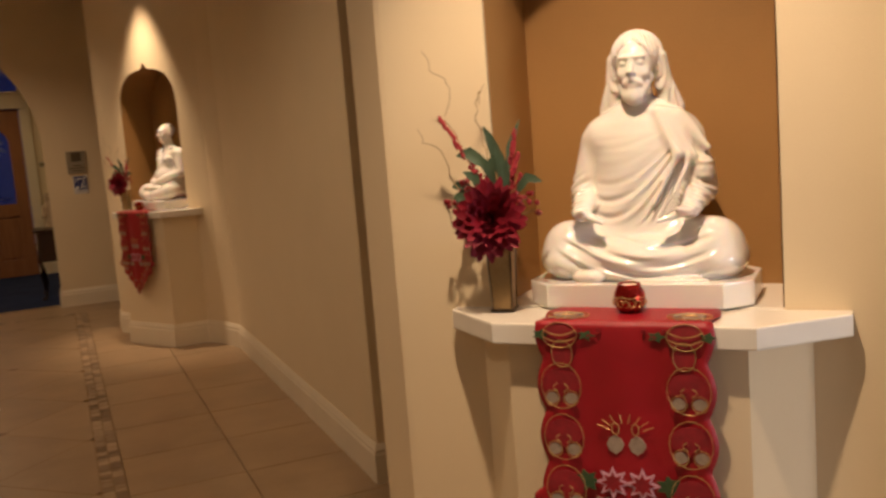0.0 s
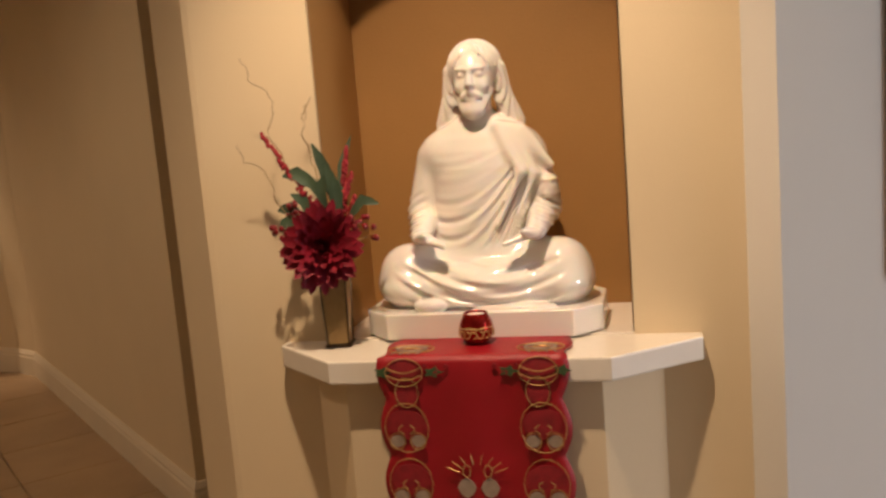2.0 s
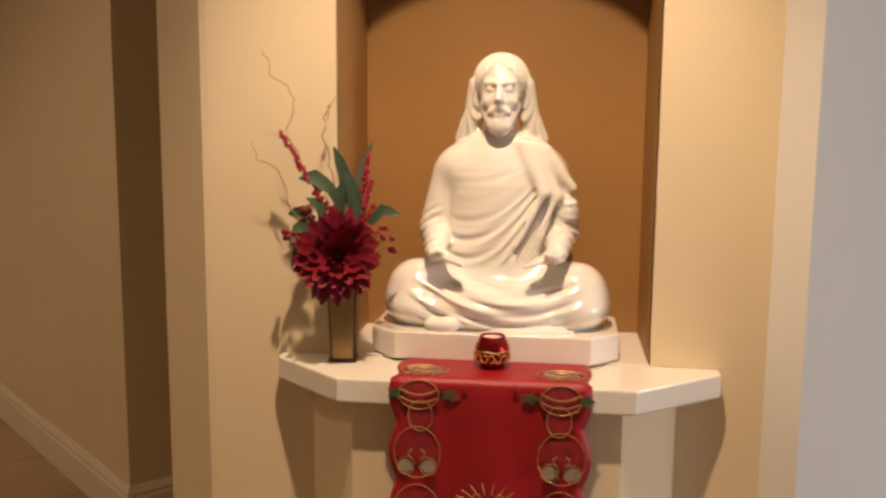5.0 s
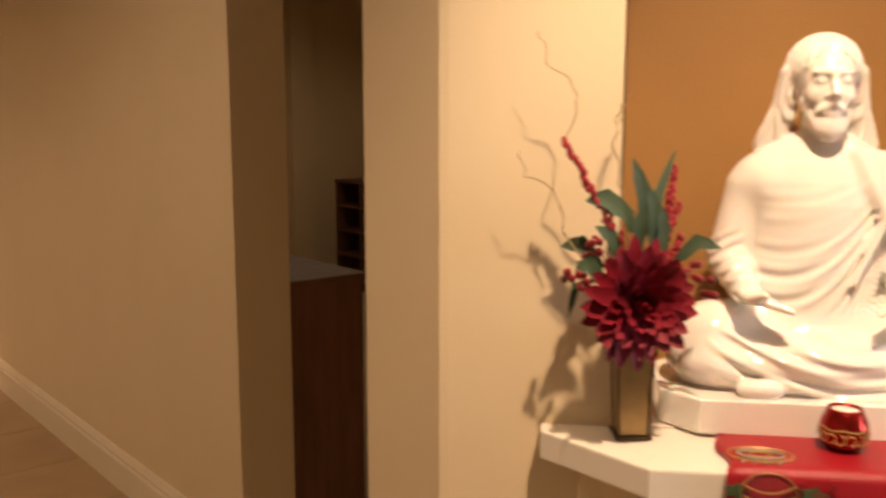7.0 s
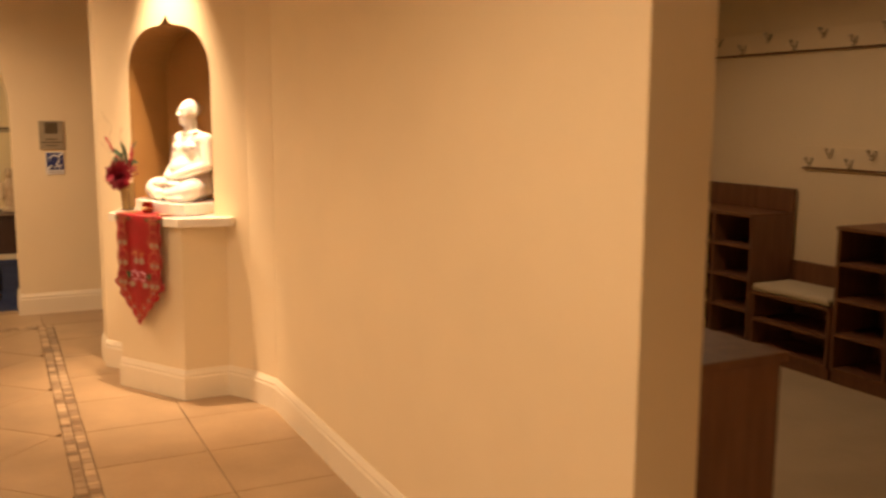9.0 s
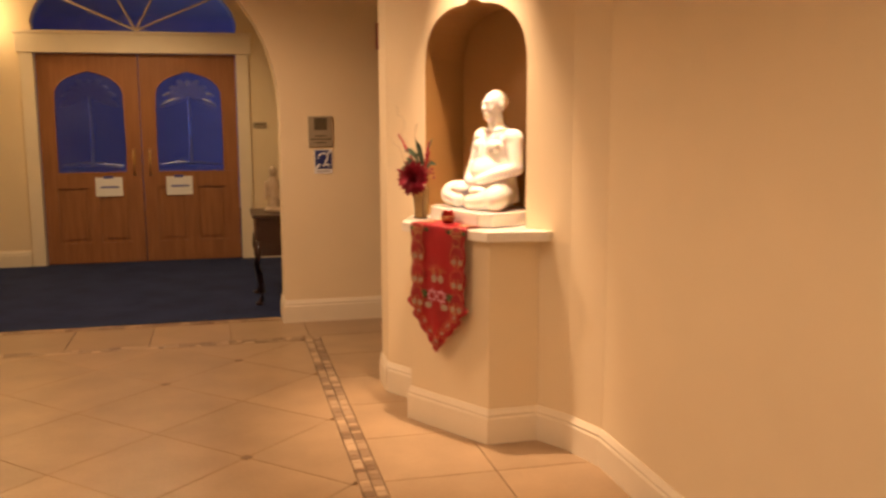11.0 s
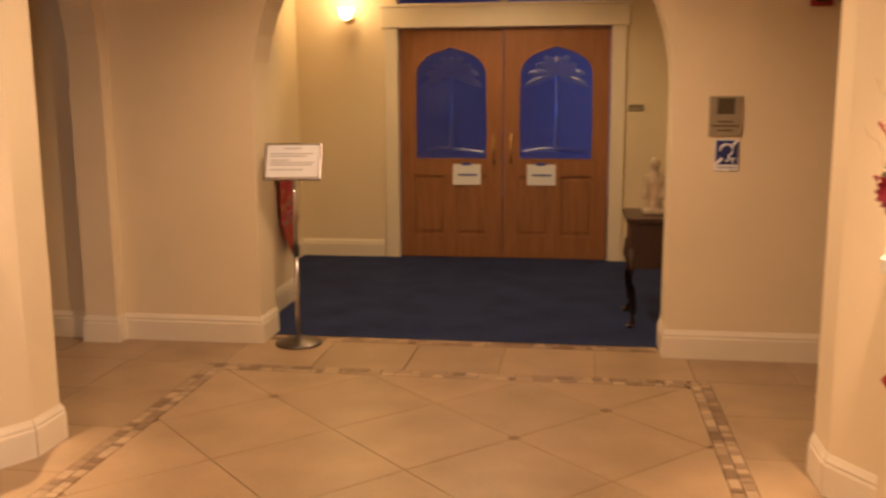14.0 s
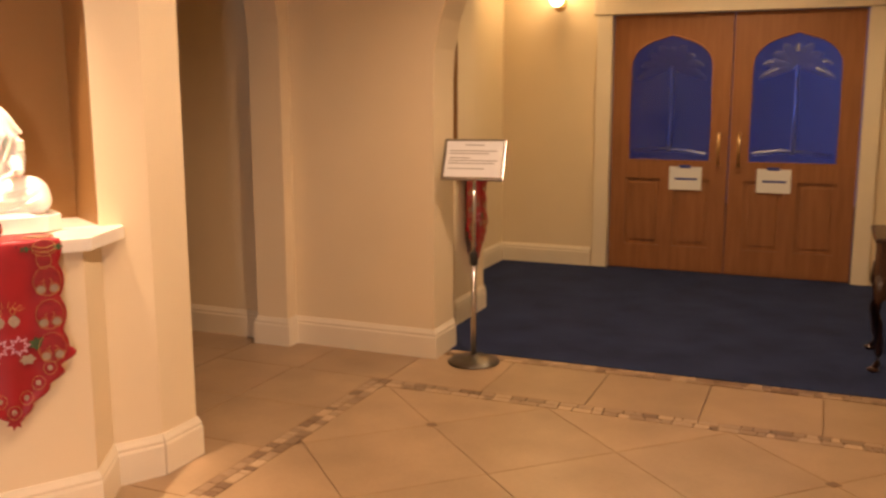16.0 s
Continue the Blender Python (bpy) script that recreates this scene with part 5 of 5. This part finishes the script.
# ---- canvas in the next room ----
def canvas():
    p = thing("canvas_painting", pose(3.03, -11.052, 1.02), "unframed canvas of a magenta and yellow flower", "painting")
    part("canvas", box(0.0, -0.035, 0.0, 0.95, 0.0, 1.2, 0.003), mat("mottled_ochre_canvas", (0.56, 0.26, 0.09), 0.7, scale=14, col2=(0.13, 0.13, 0.105), bump=0.4, fine=70), p, "mottled grey and orange painted ground")
    cx, cz = 0.42, 0.64
    mags = [mat("magenta_brushwork_%d" % k, c, 0.6, var=0.3, scale=30, bump=0.4) for k, c in enumerate(((0.14, 0.008, 0.018), (0.24, 0.012, 0.038), (0.10, 0.010, 0.014)))]
    rnd = random.Random(3)
    for ring, (r0, r1, cnt) in enumerate(((0.26, 0.43, 34), (0.22, 0.36, 30), (0.18, 0.29, 26))):
        for k in range(cnt):
            a = 2 * math.pi * (k + 0.5 * (ring % 2)) / cnt
            w = math.pi * r1 / cnt * 1.1
            o, s = Vector((math.cos(a), 0, math.sin(a))), Vector((-math.sin(a), 0, math.cos(a)))
            c = Vector((cx, -0.036 - 0.0022 * (ring + 1) - 0.0007 * (k % 2), cz))
            bm = bmesh.new()
            pts = [c + o * (r0 + (r1 - r0) * f) + s * w * g for f, g in ((0, -0.6), (0.75, -1), (0.93, -0.6), (1, 0), (0.93, 0.6), (0.75, 1), (0, 0.6))]
            pts = [q for q in pts]
            if min(q.x for q in pts) < 0.004:
                pts = [Vector((max(0.004, q.x), q.y, q.z)) for q in pts]
            f1 = [bm.verts.new(q) for q in pts]
            f2 = [bm.verts.new(q + Vector((0, 0.0006, 0))) for q in pts]
            bm.faces.new(f1)
            for i in range(7):
                bm.faces.new((f1[i], f2[i], f2[(i + 1) % 7], f1[(i + 1) % 7]))
            part("painted_petal", bm, rnd.choice(mags), p)
    bm = bmesh.new()
    slab([(cx + 0.2 * math.cos(2 * math.pi * i / 40), cz + 0.2 * math.sin(2 * math.pi * i / 40)) for i in range(40)], -0.0445, -0.036, bm)
    part("painted_heart", bm, mat("yellow_brushwork", (0.75, 0.42, 0.06), 0.6, scale=16, col2=(0.60, 0.16, 0.03), bump=0.5), p, "yellow and orange heart")
    for k in range(44):
        a = 2 * math.pi * k / 44
        part("painted_dot", ball(bmesh.new(), (cx + 0.19 * math.cos(a), -0.045, cz + 0.19 * math.sin(a)), (0.008, 0.002, 0.008), 6, 4), mat("pale_pink_paint", (0.6, 0.35, 0.3), 0.6), p)


canvas()
o = thing("wall_outlet", pose(3.345, -11.052, 0.60), "white wall outlet plate", "outlet")
part("plate", box(-0.036, -0.006, -0.058, 0.036, 0.0, 0.058, 0.003), SIGNWHITE, o)
for z in (-0.02, 0.02):
    part("socket", box(-0.014, -0.008, z - 0.012, 0.014, -0.0055, z + 0.012, 0.003), PAPER, o)


# recessed ceiling lamps
def downlight(x, y):
    d = thing("recessed_downlight", pose(x, y, CEIL), "recessed round ceiling downlight", "ceiling light", "downlights")
    bm = bmesh.new()
    ring = [(0.075, 0.0), (0.095, -0.002), (0.095, -0.008), (0.075, -0.008)]
    rows = [[bm.verts.new((r * math.cos(2 * math.pi * k / 24), r * math.sin(2 * math.pi * k / 24), z)) for k in range(24)] for r, z in ring]
    for a, b in zip(rows, rows[1:] + rows[:1]):
        for k in range(24):
            bm.faces.new((a[k], a[(k + 1) % 24], b[(k + 1) % 24], b[k]))
    bmesh.ops.recalc_face_normals(bm, faces=bm.faces[:])
    part("trim_ring", bm, TRIM, d)
    part("lens", lathe([(0.074, -0.002), (0.07, -0.004)], 24), LENS, d)


# likewise an invented fixture at (3.9, -6.6) for the shoe room fill
# the fixture at (0.0, -1.4) is made up, to go with the vestibule fill
for lx, ly in LAMPS + [(1.752, -11.143), (1.735, -5.37), (-1.64, -5.344), (0.0, -1.4), (3.9, -6.6)]:
    downlight(lx, ly)

# ---- floor tiles, last ----
FX, FY = 1.245, -3.49          # inner edge of the mosaic border
floor_ob = bpy.data.objects["floor"]


def clip(poly, axis, value, keep_less):
    out = []
    for i, p in enumerate(poly):
        q = poly[(i + 1) % len(poly)]
        ip, iq = (p[axis] <= value) == keep_less or p[axis] == value, (q[axis] <= value) == keep_less or q[axis] == value
        if ip:
            out.append(p)
        if ip != iq:
            f = (value - p[axis]) / (q[axis] - p[axis])
            out.append((p[0] + f * (q[0] - p[0]), p[1] + f * (q[1] - p[1])))
    return out


def tile_mesh(poly, top=0.0, chamfer=0.0014):
    bm = bmesh.new()
    cx, cy = sum(p[0] for p in poly) / len(poly), sum(p[1] for p in poly) / len(poly)
    rows = []
    for z, k in ((-0.012, 0.0), (top - chamfer, 0.0), (top, chamfer)):
        row = []
        for x, y in poly:
            d = math.hypot(x - cx, y - cy) or 1
            row.append(bm.verts.new((x - (x - cx) / d * k, y - (y - cy) / d * k, z)))
        rows.append(row)
    n = len(poly)
    for a, b in zip(rows, rows[1:]):
        for k in range(n):
            bm.faces.new((a[k], a[(k + 1) % n], b[(k + 1) % n], b[k]))
    bm.faces.new(rows[-1])
    bmesh.ops.recalc_face_normals(bm, faces=bm.faces[:])
    return bm


H, G = 0.405, 0.0022
for m_ in range(-1, 24):
    for k in range(-4, 5):
        if (k + m_) % 2:
            continue
        # tile centre lies halfway between lattice corners
        cx, cy = k * H + H, -3.89 - m_ * 0.40
        poly = [(cx - H + G, cy), (cx, cy - 0.40 + G), (cx + H - G, cy), (cx, cy + 0.40 - G)]
        for ax, v, less in ((0, -FX + G, False), (0, FX - G, True), (1, FY - G, True), (1, -12.9, False)):
            poly = clip(poly, ax, v, less)
            if len(poly) < 3:
                break
        if len(poly) >= 3:
            area = abs(sum(poly[i][0] * poly[(i + 1) % len(poly)][1] - poly[(i + 1) % len(poly)][0] * poly[i][1] for i in range(len(poly)))) / 2
            if area > 0.002:
                part("tile", tile_mesh(poly), TILE, floor_ob)
# small dark stone insets at some tile corners
for ix, iy in ((0.405, -4.29), (-0.405, -5.09), (-0.81, -3.89), (0.81, -3.89), (0.405, -5.89), (-0.405, -6.69), (0.405, -7.49), (-0.81, -5.49), (0.81, -5.49), (-0.81, -7.09), (0.81, -7.09)):
    part("stone_inset", tile_mesh([(ix - 0.03, iy), (ix, iy - 0.03), (ix + 0.03, iy), (ix, iy + 0.03)], 0.0015, 0.001), INSET, floor_ob)

# border tiles outside the mosaic
BW = 0.10


def straight(x0, x1, y0, y1, nx, ny):
    for i in range(nx):
        for j in range(ny):
            a, b = x0 + (x1 - x0) * i / nx + 0.002, x0 + (x1 - x0) * (i + 1) / nx - 0.002
            c, d = y0 + (y1 - y0) * j / ny + 0.002, y0 + (y1 - y0) * (j + 1) / ny - 0.002
            part("tile", tile_mesh([(a, c), (b, c), (b, d), (a, d)]), TILE, floor_ob)


straight(FX + BW, FX + BW + 0.96, -12.9, FY + BW, 2, 19)
straight(-FX - BW - 0.96, -FX - BW, -12.9, FY + BW, 2, 19)
straight(-FX - BW - 0.96, FX + BW + 0.96, FY + BW, -2.866, 9, 1)
straight(FX + BW + 0.96, 4.8, -4.6, -2.80, 5, 4)
straight(-4.8, -FX - BW - 0.96, -4.6, -2.80, 5, 4)
straight(FX + BW + 0.96, 6.8, -16.0, -10.2, 8, 10)
straight(-FX - BW - 0.96, FX + BW + 0.96, -16.0, -12.9, 9, 6)

# mosaic border: two rows of small stones; also the threshold strip at the carpet
rnd = random.Random(11)
stones = []


def mosaic_run(x0, y0, x1, y1, wide):
    L = math.hypot(x1 - x0, y1 - y0)
    ux, uy = (x1 - x0) / L, (y1 - y0) / L
    for row in range(2):
        s = 0.0
        while s < L - 0.01:
            ln = min(rnd.choice((0.035, 0.05, 0.07, 0.09)), L - s)
            o0, o1 = wide * row / 2 + 0.002, wide * (row + 1) / 2 - 0.002
            pts = [(x0 + ux * q - uy * o, y0 + uy * q + ux * o) for q, o in ((s + 0.002, o0), (s + ln - 0.002, o0), (s + ln - 0.002, o1), (s + 0.002, o1))]
            stones.append(pts)
            s += ln


mosaic_run(FX + BW, -12.9, FX + BW, FY + BW, BW)
mosaic_run(-FX, -12.9, -FX, FY + BW, BW)
mosaic_run(-FX + 0.002, FY, FX - 0.002, FY, BW)
mosaic_run(-1.175, -2.86, 1.13, -2.86, 0.09)
near = sorted(stones, key=lambda p: abs(p[0][1] + 4.6))
rest = bmesh.new()
for i, p in enumerate(near):
    if i < 300:
        part("mosaic_stone", tile_mesh(p, 0.001, 0.0015), MOSAIC, floor_ob)
    else:
        a = [rest.verts.new((x, y, -0.012)) for x, y in p]
        b = [rest.verts.new((x, y, 0.001)) for x, y in p]
        rest.faces.new(b)
        for k in range(4):
            rest.faces.new((a[k], a[(k + 1) % 4], b[(k + 1) % 4], b[k]))
ms = part("mosaic_border", rest, MOSAICREST, floor_ob, "mixed brown and cream mosaic border")
tagged(ms, kind="stuff")
